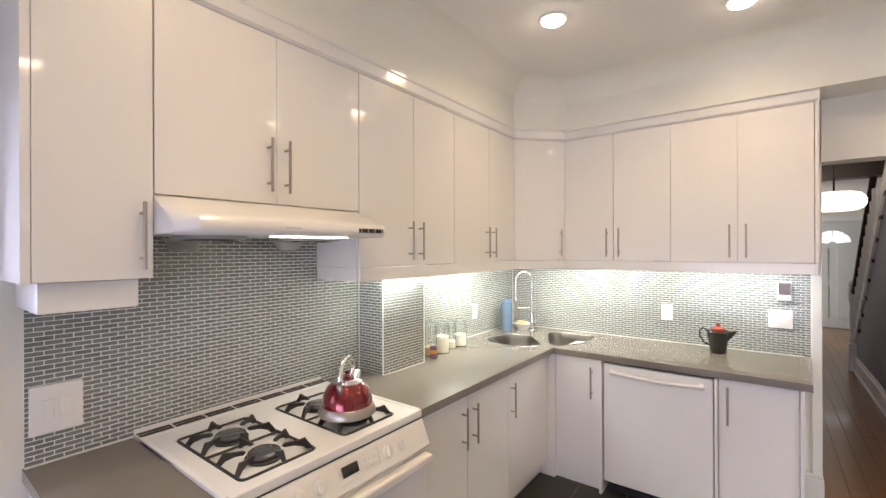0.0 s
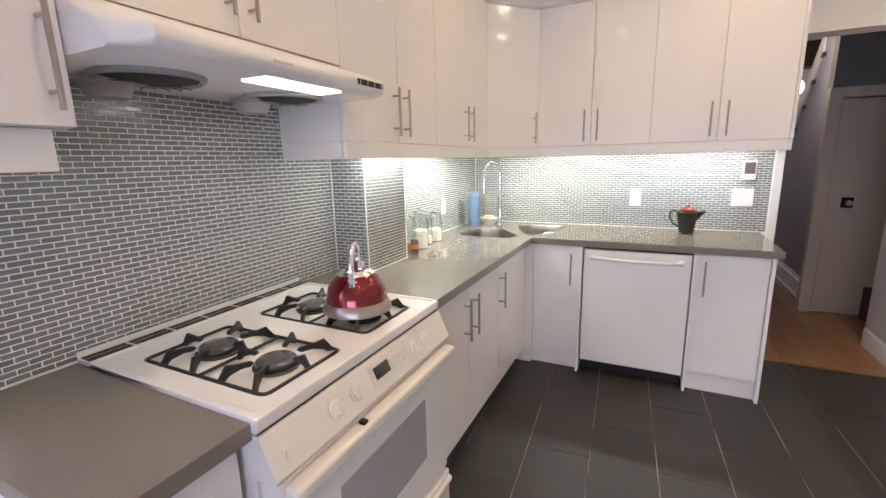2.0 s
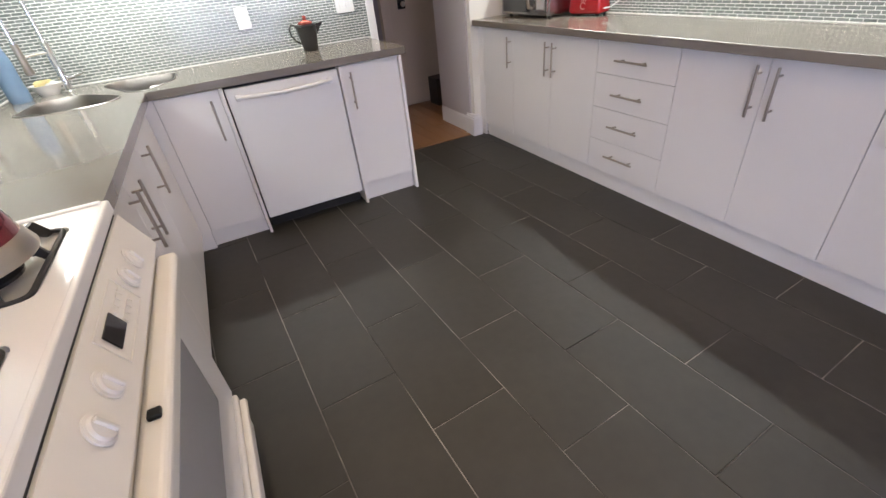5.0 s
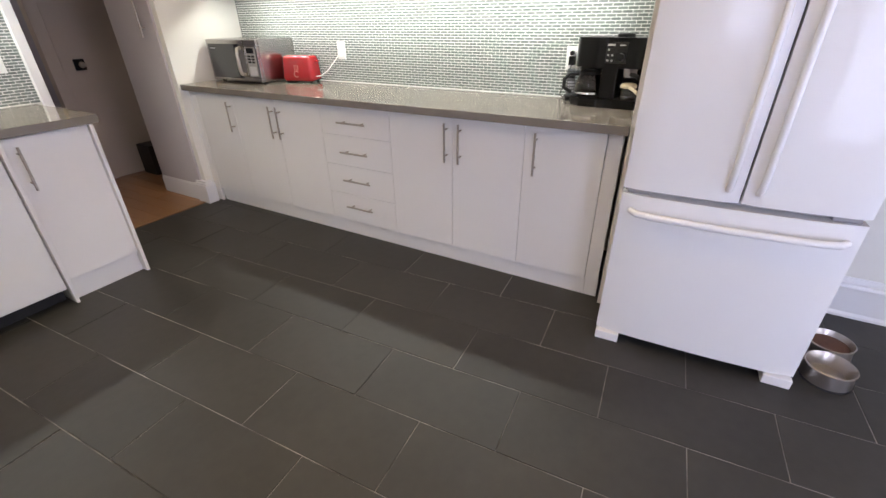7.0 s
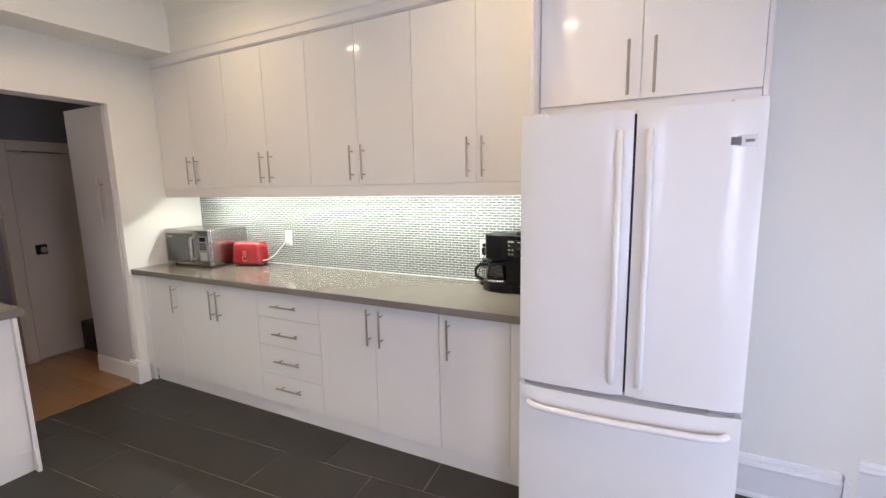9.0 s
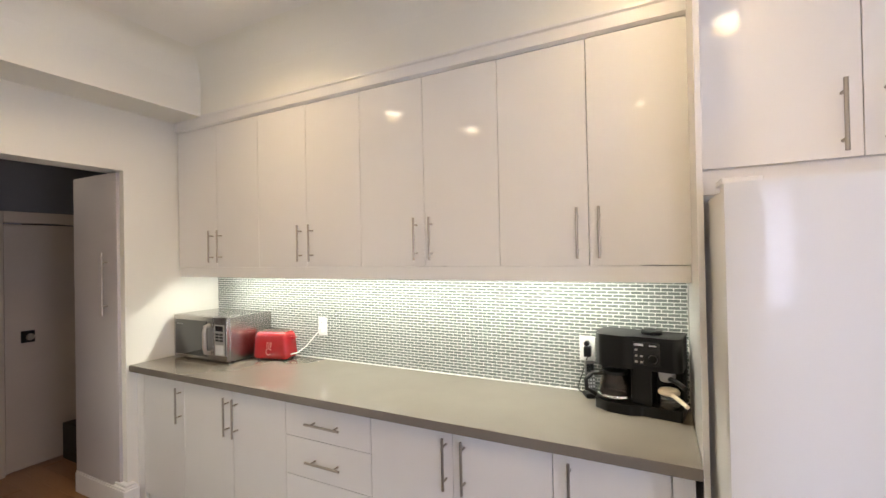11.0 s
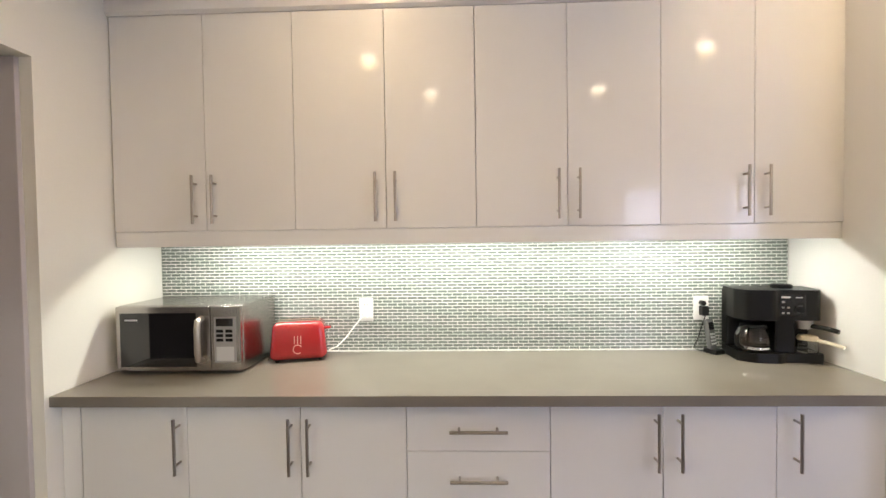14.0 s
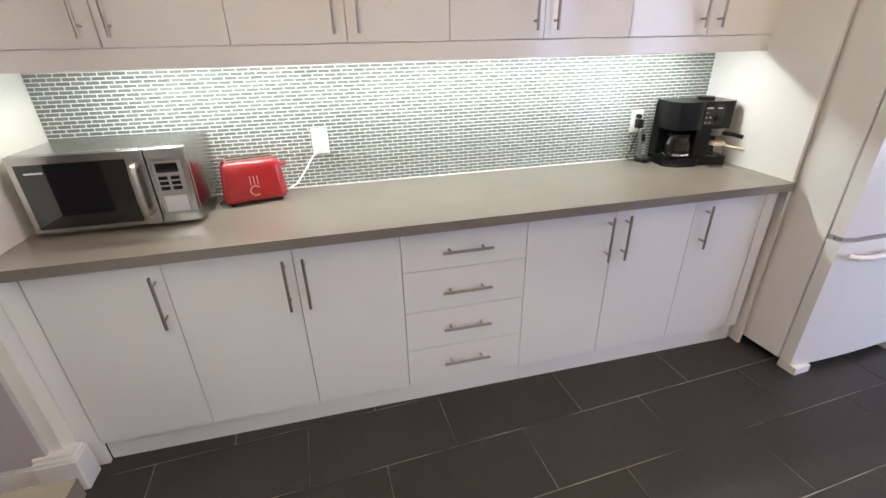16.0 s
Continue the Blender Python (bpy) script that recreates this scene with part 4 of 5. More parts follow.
sh = part("shell", hood_shell(), M_APPL, hood, "white enamel shell", 50)
part("vent_grille", boxes(((0.665, HF - 0.0045, 1.703), (0.800, HF + 0.004, 1.720))), M_DARKGAP, hood, "dark vent slots")
for k in range(4):
    part("vent_bar", boxes(((0.675 + k * 0.038, HF - 0.0055, 1.703), (0.677 + k * 0.038, HF + 0.004, 1.720))), M_APPL, hood)
part("badge", boxes(((0.33, HF - 0.0035, 1.708), (0.39, HF, 1.713))), M_KEYS, hood)
part("lamp_lens", boxes(((0.355, -0.165, 1.6795), (0.655, -0.070, 1.688)), bevel=0.003), M_HOODLENS, hood, "glowing lamp lens")
for fx in (0.205, 0.645):
    f = part("fan_ring", lathe(bmesh.new(), [(0.128, 1.686), (0.128, 1.676), (0.120, 1.671), (0.112, 1.676), (0.110, 1.686)], 36, (fx, 0.075, 0)), M_GREYPL, hood, "grey fan inlet ring")
    part("grille", lathe(bmesh.new(), [(0.112, 1.681), (0.09, 1.672), (0.05, 1.668), (0, 1.667)], 32, (fx, 0.075, 0)), M_DARKGAP, f, "dark wire fan grille")
    for k in range(10):
        a = k * math.pi / 10
        part("grille_wire", rod(bmesh.new(), (fx - 0.108 * math.cos(a), 0.075 - 0.108 * math.sin(a), 1.676), (fx + 0.108 * math.cos(a), 0.075 + 0.108 * math.sin(a), 1.6655), 0.0016, 5), M_BURNER, f)
    part("grease_cup", lathe(bmesh.new(), [(0.0, 1.630), (0.044, 1.632), (0.052, 1.645), (0.058, 1.672), (0.050, 1.672), (0.044, 1.645), (0, 1.640)], 24, (fx - 0.055, 0.165, 0)), M_GREYPL, f, "translucent grey grease cup")
    part("cup_bracket", boxes(((fx - 0.12, 0.10, 1.664), (fx + 0.01, 0.20, 1.676)), bevel=0.004), M_GREYPL, f)
lamp_ob = area("hood_lamp", look((WX + 0.115, 0.594 + 0.5, 1.657), (WX + 0.115, 0.594 + 0.5, 0.9)), 0.26, 0.07, HOOD_W, (1.0, 0.9, 0.8))

# dishwasher
dw = thing("dishwasher", "white built-in dishwasher with a moulded handle", "dishwasher", north(-0.716, NB - 0.012))
DWW = 0.622
part("body", boxes(((0.003, 0.03, 0.09), (DWW - 0.003, 0.58, BT - 0.004))), M_DARKGAP, dw)
part("door", boxes(((0.004, 0.0, 0.088), (DWW - 0.004, 0.03, BT - 0.012)), bevel=0.006, seg=3), M_APPL, dw)
hp = [(0.05 + (DWW - 0.1) * k / 14, -0.018 - 0.018 * math.sin(math.pi * k / 14), BT - 0.060 - 0.008 * math.sin(math.pi * k / 14)) for k in range(15)]
bm = bmesh.new()
tube(bm, hp, 0.011, 12)
grid_box(bm, (0.045, -0.02, BT - 0.078), (0.075, 0.002, BT - 0.045), 0.006)
grid_box(bm, (DWW - 0.075, -0.02, BT - 0.078), (DWW - 0.045, 0.002, BT - 0.045), 0.006)
part("handle", bm, M_APPL, dw, "bowed white handle")
# Black here paints in the shade under the dishwasher door.
part("kick_plate", boxes(((0.01, 0.075, 0.0), (DWW - 0.01, 0.095, 0.086))), M_DARKGAP, dw, "recessed kick plate coloured black like the shaded void")

# refrigerator
FX, FY0, FW, FH = 0.963, 0.439, 0.764, 1.752
fr = thing("refrigerator", "white french-door refrigerator with a bottom freezer drawer", "refrigerator", pose(FX, FY0, 0, 0, 0, -87.2))
part("body", boxes(((0.006, 0.075, 0.04), (FW - 0.006, 0.42, FH - 0.012)), bevel=0.006), M_APPL, fr)
SPL, MID = 0.722, FW / 2 + 0.010


def curved_door(x0, x1, z0, z1, bulge=0.012, n=8, t=0.066):
    """A refrigerator door whose front bows slightly outwards."""
    o = []
    for k in range(n + 1):
        u = k / n
        x = FW * 0 + x0 + (x1 - x0) * u
        edge = min(u, 1 - u) * (x1 - x0)
        rnd = 0.012 * max(0.0, 1 - edge / 0.014) ** 2
        o.append((x, rnd - bulge * (1 - (2 * (x / FW) - 1) ** 2)))
    o += [(x1, t), (x0, t)]
    return prism(bmesh.new(), o, 2, z0, z1)


for x0, x1, hx in ((0.002, MID - 0.004, MID - 0.046), (MID + 0.004, FW - 0.002, MID + 0.046)):
    d = part("door", curved_door(x0, x1, SPL + 0.012, FH), M_APPL, fr, "white door", 40)
    bm = tube(bmesh.new(), [(hx, -0.008, 1.680), (hx, -0.027, 1.660), (hx, -0.036, 1.600), (hx, -0.039, 1.25), (hx, -0.036, 0.860), (hx, -0.027, 0.800), (hx, -0.008, 0.780)], 0.0118, 12)
    part("handle", bm, M_APPL, d, "long white bowed handle")
part("door_gap", boxes(((MID - 0.006, 0.030, SPL + 0.012), (MID + 0.006, 0.07, FH - 0.01))), M_DARKGAP, fr)
fz = part("freezer_drawer", curved_door(0.002, FW - 0.002, 0.047, SPL - 0.012), M_APPL, fr, "white freezer drawer", 40)
bm = tube(bmesh.new(), [(0.045, -0.012, 0.650), (0.065, -0.034, 0.648), (0.13, -0.044, 0.645), (FW / 2, -0.050, 0.643), (FW - 0.13, -0.044, 0.645), (FW - 0.065, -0.034, 0.648), (FW - 0.045, -0.012, 0.650)], 0.0130, 12)
part("handle", bm, M_APPL, fz, "long white bowed handle")
part("hinge", boxes(((0.02, 0.02, SPL - 0.012), (0.10, 0.06, SPL + 0.012)), bevel=0.003), M_GREYPL, fr)
part("hinge", boxes(((FW - 0.10, 0.02, SPL - 0.012), (FW - 0.02, 0.06, SPL + 0.012)), bevel=0.003), M_GREYPL, fr)
part("seal", boxes(((0.01, 0.05, SPL - 0.013), (FW - 0.01, 0.07, SPL + 0.013))), M_GREYPL, fr)
for x in (0.0, FW - 0.11):
    part("foot_cover", boxes(((x + 0.005, -0.018, 0.0), (x + 0.105, 0.07, 0.043)), bevel=0.004), M_APPL, fr)
part("grille", boxes(((0.11, 0.06, 0.012), (FW - 0.11, 0.075, 0.058))), M_DARKGAP, fr)
bg = part("badge", boxes(((FW - 0.105, -0.0045, 1.615), (FW - 0.030, 0.0, 1.650)), bevel=0.001), M_STEEL, fr, "small steel badge")
part("badge_mark", boxes(((FW - 0.098, -0.006, 1.620), (FW - 0.070, -0.004, 1.645))), M_HANDSET, bg)
part("badge_mark", boxes(((FW - 0.060, -0.006, 1.628), (FW - 0.036, -0.004, 1.637))), M_HANDSET, bg)
for x in (0.0, FW - 0.09):
    part("top_hinge", boxes(((x, 0.03, FH), (x + 0.09, 0.12, FH + 0.016)), bevel=0.003), M_APPL, fr)

# pet bowls
for bx, by, food in ((1.128, -0.452, False), (1.312, -0.480, True)):
    pb = thing("pet_bowl", "flared steel pet bowl on the floor" + (" with brown dry food" if food else ", empty"), "bowl", pose(bx, by, 0), "pet bowls")
    part("shell", lathe(bmesh.new(), [(0, 0.004), (0.084, 0.0), (0.088, 0.006), (0.082, 0.068), (0.088, 0.072), (0.083, 0.075), (0.076, 0.062), (0.064, 0.022), (0, 0.018)], 36), M_STEEL, pb)
    part("rubber_ring", lathe(bmesh.new(), [(0.083, 0.0), (0.0895, 0.0), (0.0895, 0.008), (0.085, 0.009)], 36), M_DARKGAP, pb)
    if food:
        part("dry_food", lathe(bmesh.new(), [(0.074, 0.050), (0.045, 0.058), (0, 0.062)], 24), M_FOOD, pb, "brown dry pet food")

# ---- small things on the east worktop ----
mw = thing("microwave", "stainless steel microwave oven with a black glass door", "microwave", east(1.472, 3.560, CT))
MW, MD, MH = 0.545, 0.335, 0.292
part("case", boxes(((0, 0.012, 0.012), (MW, MD, MH)), bevel=0.004), M_MWAVE, mw)
dr = part("door", boxes(((0.002, -0.010, 0.014), (0.412, 0.012, MH - 0.002)), bevel=0.003), M_MWAVE, mw, "stainless door")
part("window", boxes(((0.022, -0.0125, 0.032), (0.352, -0.009, MH - 0.030)), bevel=0.001), M_BLACKGLASS, dr, "black glass window")
part("badge", boxes(((0.045, -0.0140, MH - 0.062), (0.10, -0.0124, MH - 0.056))), M_PRINT, dr)
bm = tube(bmesh.new(), [(0.378, -0.010, 0.060), (0.378, -0.040, 0.068), (0.378, -0.046, 0.10), (0.378, -0.046, 0.20), (0.378, -0.040, 0.232), (0.378, -0.010, 0.240)], 0.0125, 12)
part("handle", bm, M_STEEL, dr, "chunky steel handle")
pn = part("control_panel", boxes(((0.416, -0.010, 0.014), (MW - 0.002, 0.012, MH - 0.002)), bevel=0.003), M_MWAVE, mw)
part("keypad_field", boxes(((0.430, -0.0122, 0.050), (0.525, -0.0095, 0.245)), bevel=0.001), M_GREYPL, pn)
part("display", boxes(((0.440, -0.0140, 0.205), (0.512, -0.0118, 0.238))), M_BLACKGLASS, pn)
for i in range(2):
    for j in range(3):
        part("key", boxes(((0.440 + i * 0.040, -0.0140, 0.140 + j * 0.019), (0.470 + i * 0.040, -0.0118, 0.153 + j * 0.019)), bevel=0.001), M_BLACK, pn)
part("open_button", boxes(((0.440, -0.0142, 0.058), (0.515, -0.0118, 0.118)), bevel=0.001), M_KEYS, pn)
for x in (0.04, MW - 0.04):
    for y in (0.05, MD - 0.04):
        part("foot", lathe(bmesh.new(), [(0, 0), (0.014, 0), (0.014, 0.013), (0, 0.013)], 12, (x, y, 0)), M_BLACK, mw)

to = thing("toaster", "red plastic two-slot toaster plugged into the wall", "toaster", pose(1.598, 2.958, CT, 0, 0, -76))
TW, TD, TH = 0.252, 0.145, 0.185
bm = boxes(((0, 0, 0.008), (TW, TD, TH)), bevel=0.032, seg=5)
for v in bm.verts:
    k = v.co.z / TH
    v.co.x = TW / 2 + (v.co.x - TW / 2) * (1.05 - 0.15 * k)
    v.co.y = TD / 2 + (v.co.y - TD / 2) * (1.03 - 0.14 * k)
part("shell", bm, M_RED, to, "", 60)
part("slot_frame", boxes(((0.03, 0.035, TH - 0.004), (TW - 0.03, 0.062, TH + 0.003)), ((0.03, 0.083, TH - 0.004), (TW - 0.03, 0.110, TH + 0.003)), bevel=0.002), M_STEEL, to)
part("slot", boxes(((0.036, 0.040, TH - 0.002), (TW - 0.036, 0.057, TH + 0.0042)), ((0.036, 0.088, TH - 0.002), (TW - 0.036, 0.105, TH + 0.0042))), M_DARKGAP, to)
part("lever", boxes(((TW - 0.012, 0.055, 0.138), (TW + 0.020, 0.092, 0.150)), bevel=0.004), M_RED, to)
for a, b in (((0.112, 0.060), (0.138, 0.060)),):
    bm = tube(bmesh.new(), [(0.125 + 0.020 * math.cos(t), -0.003, 0.062 + 0.020 * math.sin(t)) for t in [0.6 + k * 0.32 for k in range(16)]], 0.0022, 6)
    for k in range(3):
        tube(bm, [(0.111 + k * 0.014, -0.001, 0.086), (0.111 + k * 0.014, 0.003, 0.122)], 0.0019, 6)
    part("emblem", bm, material("pale_red_relief", (0.62, 0.22, 0.20), 0.4), to, "pale embossed emblem")
for x in (0.03, TW - 0.03):
    for y in (0.03, TD - 0.03):
        part("foot", lathe(bmesh.new(), [(0, 0), (0.01, 0), (0.01, 0.012), (0, 0.012)], 10, (x, y, 0)), M_BLACK, to)


def plate(name, label, m, w, h, sockets=0, switches=0, cat="socket"):
    p = thing(name, label, cat, m)
    part("plate", boxes(((-w / 2, -0.006, -h / 2), (w / 2, 0.0, h / 2)), bevel=0.003), M_WHITEPL, p)
    for k in range(sockets):
        z = (k - (sockets - 1) / 2) * 0.039
        s = part("socket", lathe(bmesh.new(), [(0, 0), (0.0165, 0), (0.0165, 0.002), (0, 0.0022)], 20), M_WHITEPL, p)
        s.matrix_basis = pose(0, -0.006, z, 90, 0, 0)
        part("slots", boxes(((-0.008, -0.0088, z + 0.0005), (-0.0055, -0.0079, z + 0.009)), ((0.0055, -0.0088, z + 0.0005), (0.008, -0.0079, z + 0.009))), M_DARKGAP, s).matrix_parent_inverse = s.matrix_basis.inverted()
    for k in range(switches):
        x = (k - (switches - 1) / 2) * 0.046
        part("rocker", boxes(((x - 0.016, -0.010, -0.033), (x + 0.016, -0.005, 0.033)), bevel=0.002), M_WHITEPL, p)
    return p


TF = 0.011
o1 = plate("wall_socket", "white wall socket with a white plug in it", east(XE - TF, 2.557, 1.126), 0.072, 0.116, 2)
part("plug", boxes(((-0.014, -0.034, -0.036), (0.014, -0.006, -0.008)), bevel=0.005), M_WHITEPL, o1)
o2 = plate("wall_socket", "white wall socket with a black charger in it", east(XE - TF, 0.905, 1.121), 0.072, 0.116, 2)
part("charger", boxes(((-0.012, -0.042, -0.034), (0.020, -0.006, 0.012)), bevel=0.004), M_BLACK, o2)
part("plug", rod(bmesh.new(), (0, -0.03, 0.026), (0, -0.006, 0.026), 0.012), M_BLACK, o2)
plate("wall_socket", "white blank wall socket plate above the sink corner", west(XW + TF, 2.975, 1.11), 0.072, 0.116, 1)
plate("wall_socket", "white wall socket on the tiled backsplash", north(-0.452, YN - TF, 1.135), 0.078, 0.122, 2)
plate("light_switch", "white double light switch plate", north(0.218, YN - TF, 1.148), 0.128, 0.122, 0, 2, "switch")
plate("light_switch", "large white double switch plate beside the range", west(XW + TF, 0.418, 1.092), 0.138, 0.160, 0, 2, "switch")
th = thing("thermostat", "white wall thermostat with a grey display", "thermostat", north(0.240, YN - TF, 1.332))
part("case", boxes(((-0.038, -0.022, -0.062), (0.038, 0, 0.062)), bevel=0.005), M_WHITEPL, th)
part("screen", boxes(((-0.031, -0.0245, -0.024), (0.031, -0.021, 0.054)), bevel=0.001), material("dim_display", (0.085, 0.060, 0.055), 0.25, var=0.2, scale=40), th, "dark brownish display")
for k in range(3):
    part("button", boxes(((-0.024 + k * 0.018, -0.0245, -0.046), (-0.012 + k * 0.018, -0.021, -0.038)), bevel=0.001), M_GREYPL, th)

cord = solid("white_power_cord", tube(bmesh.new(), [(1.685, 2.706, CT + 0.045), (1.715, 2.68, CT + 0.05), (1.755, 2.645, CT + 0.085), (1.785, 2.605, CT + 0.14), (1.793, 2.575, CT + 0.175), (1.792, 2.558, CT + 0.188)], 0.0035, 8), M_WHITEPL, "white power cord of the toaster", "cord", kind="thing", smooth=40)
solid("black_power_cord", tube(bmesh.new(), [(1.79, 3.00, CT + 0.03), (1.76, 2.985, CT + 0.006), (1.71, 2.992, CT + 0.005), (1.67, 2.995, CT + 0.005)], 0.0035, 8), M_BLACK, "black power cord of the microwave on the worktop", "cord", kind="thing", smooth=40)

# combined coffee and espresso machine
cm = thing("coffee_machine", "black combined coffee and espresso machine with a glass carafe", "coffee maker", pose(1.630, 0.850, CT, 0, 0, -99))
CW, CD, CH = 0.335, 0.165, 0.318
part("base", prism(bmesh.new(), rounded([(0, 0.0), (0.06, -0.035), (0.15, -0.035), (0.19, -0.01), (CW, -0.01), (CW, CD), (0, CD)], 0.012), 2, 0.0, 0.042), M_BLACK, cm)
part("back", boxes(((0.0, 0.10, 0.042), (CW, CD, CH - 0.01)), bevel=0.008), M_BLACK, cm)
part("head", prism(bmesh.new(), rounded([(0.0, 0.03), (0.03, -0.02), (0.13, -0.03), (0.16, -0.008), (CW - 0.02, -0.008), (CW, 0.02), (CW, CD - 0.005), (0, CD - 0.005)], 0.015), 2, 0.185, CH), M_BLACK, cm)
part("column", boxes(((0.148, 0.0, 0.04), (0.228, 0.11, 0.19)), bevel=0.006), M_BLACK, cm)
part("control_panel", boxes(((0.160, -0.0115, 0.205), (0.262, -0.006, 0.300)), bevel=0.002), M_DISPLAY, cm)
part("badge", boxes(((0.166, -0.013, 0.283), (0.200, -0.0112, 0.291))), M_PRINT, cm)
part("badge", boxes(((0.222, -0.013, 0.284), (0.248, -0.0112, 0.288))), M_PRINT, cm)
for k in range(5):
    part("button", boxes(((0.168 + (k % 2) * 0.020, -0.014, 0.214 + (k // 2) * 0.024), (0.178 + (k % 2) * 0.020, -0.0112, 0.222 + (k // 2) * 0.024)), bevel=0.001), M_GREYPL, cm)
dk = part("dial", lathe(bmesh.new(), [(0, 0), (0.017, 0), (0.015, 0.012), (0, 0.013)], 20), M_BLACK, cm)
dk.matrix_basis = pose(0.236, -0.0115, 0.235, 90, 0, 0)
part("water_lid", lathe(bmesh.new(), [(0, CH), (0.042, CH), (0.042, CH + 0.012), (0.036, CH + 0.017), (0, CH + 0.018)], 24, (0.215, 0.085, 0)), M_BLACK, cm)
cf = part("carafe", lathe(bmesh.new(), [(0, 0.046), (0.052, 0.046), (0.062, 0.058), (0.066, 0.085), (0.062, 0.115), (0.050, 0.140), (0.048, 0.148), (0.044, 0.148), (0.046, 0.138), (0.058, 0.113), (0.062, 0.085), (0.058, 0.060), (0.05, 0.050), (0, 0.050)], 30, (0.078, 0.035, 0)), M_CARAFE, cm, "clear glass carafe")
cf.visible_shadow = False
part("band", lathe(bmesh.new(), [(0.0635, 0.052), (0.0665, 0.056), (0.0665, 0.064), (0.0655, 0.066)], 30, (0.078, 0.035, 0)), M_CHROME, cf, "bright metal band")
part("lid", lathe(bmesh.new(), [(0, 0.150), (0.052, 0.148), (0.05, 0.160), (0.02, 0.168), (0, 0.168)], 24, (0.078, 0.035, 0)), M_BLACK, cf)
part("handle", tube(bmesh.new(), [(0.035, 0.0, 0.150), (0.0, -0.025, 0.150), (-0.022, -0.042, 0.125), (-0.020, -0.042, 0.085), (0.010, -0.02, 0.062)], 0.010, 10), M_BLACK, cf)
part("filter_holder", lathe(bmesh.new(), [(0, 0.145), (0.025, 0.145), (0.030, 0.160), (0.032, 0.19), (0, 0.19)], 22, (0.278, 0.03, 0)), M_GREYPL, cm)
part("filter_handle", tube(bmesh.new(), [(0.290, 0.01, 0.160), (0.325, -0.03, 0.158), (0.352, -0.065, 0.150)], 0.010, 10), M_BLACK, cm)
ec = part("espresso_jug", lathe(bmesh.new(), [(0, 0.044), (0.036, 0.044), (0.040, 0.06), (0.036, 0.10), (0.034, 0.10), (0.037, 0.06), (0.034, 0.048), (0, 0.048)], 24, (0.285, 0.02, 0)), M_GLASS, cm, "small glass espresso jug")
ec.visible_shadow = False
part("lid", lathe(bmesh.new(), [(0.038, 0.098), (0.040, 0.106), (0.034, 0.116), (0.015, 0.120), (0, 0.120)], 24, (0.285, 0.02, 0)), M_IVORY, ec, "ivory plastic lid")
part("handle", tube(bmesh.new(), [(0.300, -0.01, 0.104), (0.335, -0.05, 0.096), (0.360, -0.085, 0.090)], 0.008, 10), M_IVORY, ec, "ivory plastic handle")

ph = thing("cordless_phone", "grey cordless phone standing in its charging cradle", "phone", pose(1.752, 0.880, CT, 0, 0, -66))
part("cradle", boxes(((-0.032, -0.035, 0), (0.032, 0.035, 0.022)), bevel=0.007), M_BLACK, ph)
hs = part("handset", boxes(((-0.022, -0.012, 0.0), (0.022, 0.012, 0.145)), bevel=0.006), M_HANDSET, ph, "dark grey handset")
hs.matrix_basis = pose(0, 0.008, 0.014, -10, 0, 0)
part("screen", boxes(((-0.016, -0.0135, 0.095), (0.016, -0.0115, 0.130))), M_DISPLAY, hs)
for i in range(3):
    for j in range(4):
        part("key", boxes(((-0.016 + i * 0.012, -0.0140, 0.025 + j * 0.015), (-0.008 + i * 0.012, -0.0115, 0.034 + j * 0.015)), bevel=0.001), M_KEYS, hs)
solid("charger_cord", tube(bmesh.new(), [(1.79, 0.90, 1.088), (1.792, 0.915, 1.04), (1.788, 0.935, 0.98), (1.80, 0.95, 0.93), (1.79, 0.93, CT + 0.005), (1.775, 0.91, CT + 0.005)], 0.0025, 8), M_BLACK, "thin black charger cord", "cord", kind="thing", smooth=40)

# ---- small things on the corner worktop ----
tp = thing("teapot", "black ceramic teapot with a red lid", "teapot", pose(-0.113, 3.445, CT))
part("body", lathe(bmesh.new(), [(0, 0.0), (0.042, 0.0), (0.046, 0.006), (0.052, 0.05), (0.064, 0.115), (0.067, 0.142), (0.060, 0.152), (0.046, 0.156), (0, 0.157)], 30), M_CERAMIC, tp)
part("lid", lathe(bmesh.new(), [(0.046, 0.155), (0.044, 0.166), (0.024, 0.174), (0.010, 0.178), (0.013, 0.192), (0.009, 0.200), (0, 0.202)], 24), M_REDCER, tp, "red lid")
bm = bmesh.new()
rows = [[(0.044, -0.014, 0.070), (0.044, 0.014, 0.070), (0.058, 0.016, 0.150), (0.058, -0.016, 0.150)], [(0.074, -0.009, 0.108), (0.074, 0.009, 0.108), (0.086, 0.010, 0.152), (0.086, -0.010, 0.152)], [(0.100, -0.004, 0.142), (0.100, 0.004, 0.142), (0.108, 0.005, 0.157), (0.108, -0.005, 0.157)]]
vr = [[bm.verts.new(p) for p in r] for r in rows]
for p, q in zip(vr, vr[1:]):
    for k in range(4):
        bm.faces.new((p[k], p[(k + 1) % 4], q[(k + 1) % 4], q[k]))
bm.faces.new(vr[-1])
bmesh.ops.recalc_face_normals(bm, faces=bm.faces)
part("spout", bm, M_CERAMIC, tp, "short beaked spout", 50)
part("handle", tube(bmesh.new(), [(-0.058, 0, 0.142), (-0.086, 0, 0.160), (-0.106, 0, 0.140), (-0.104, 0, 0.100), (-0.080, 0, 0.062), (-0.050, 0, 0.045)], 0.0055, 10), M_CERAMIC, tp)

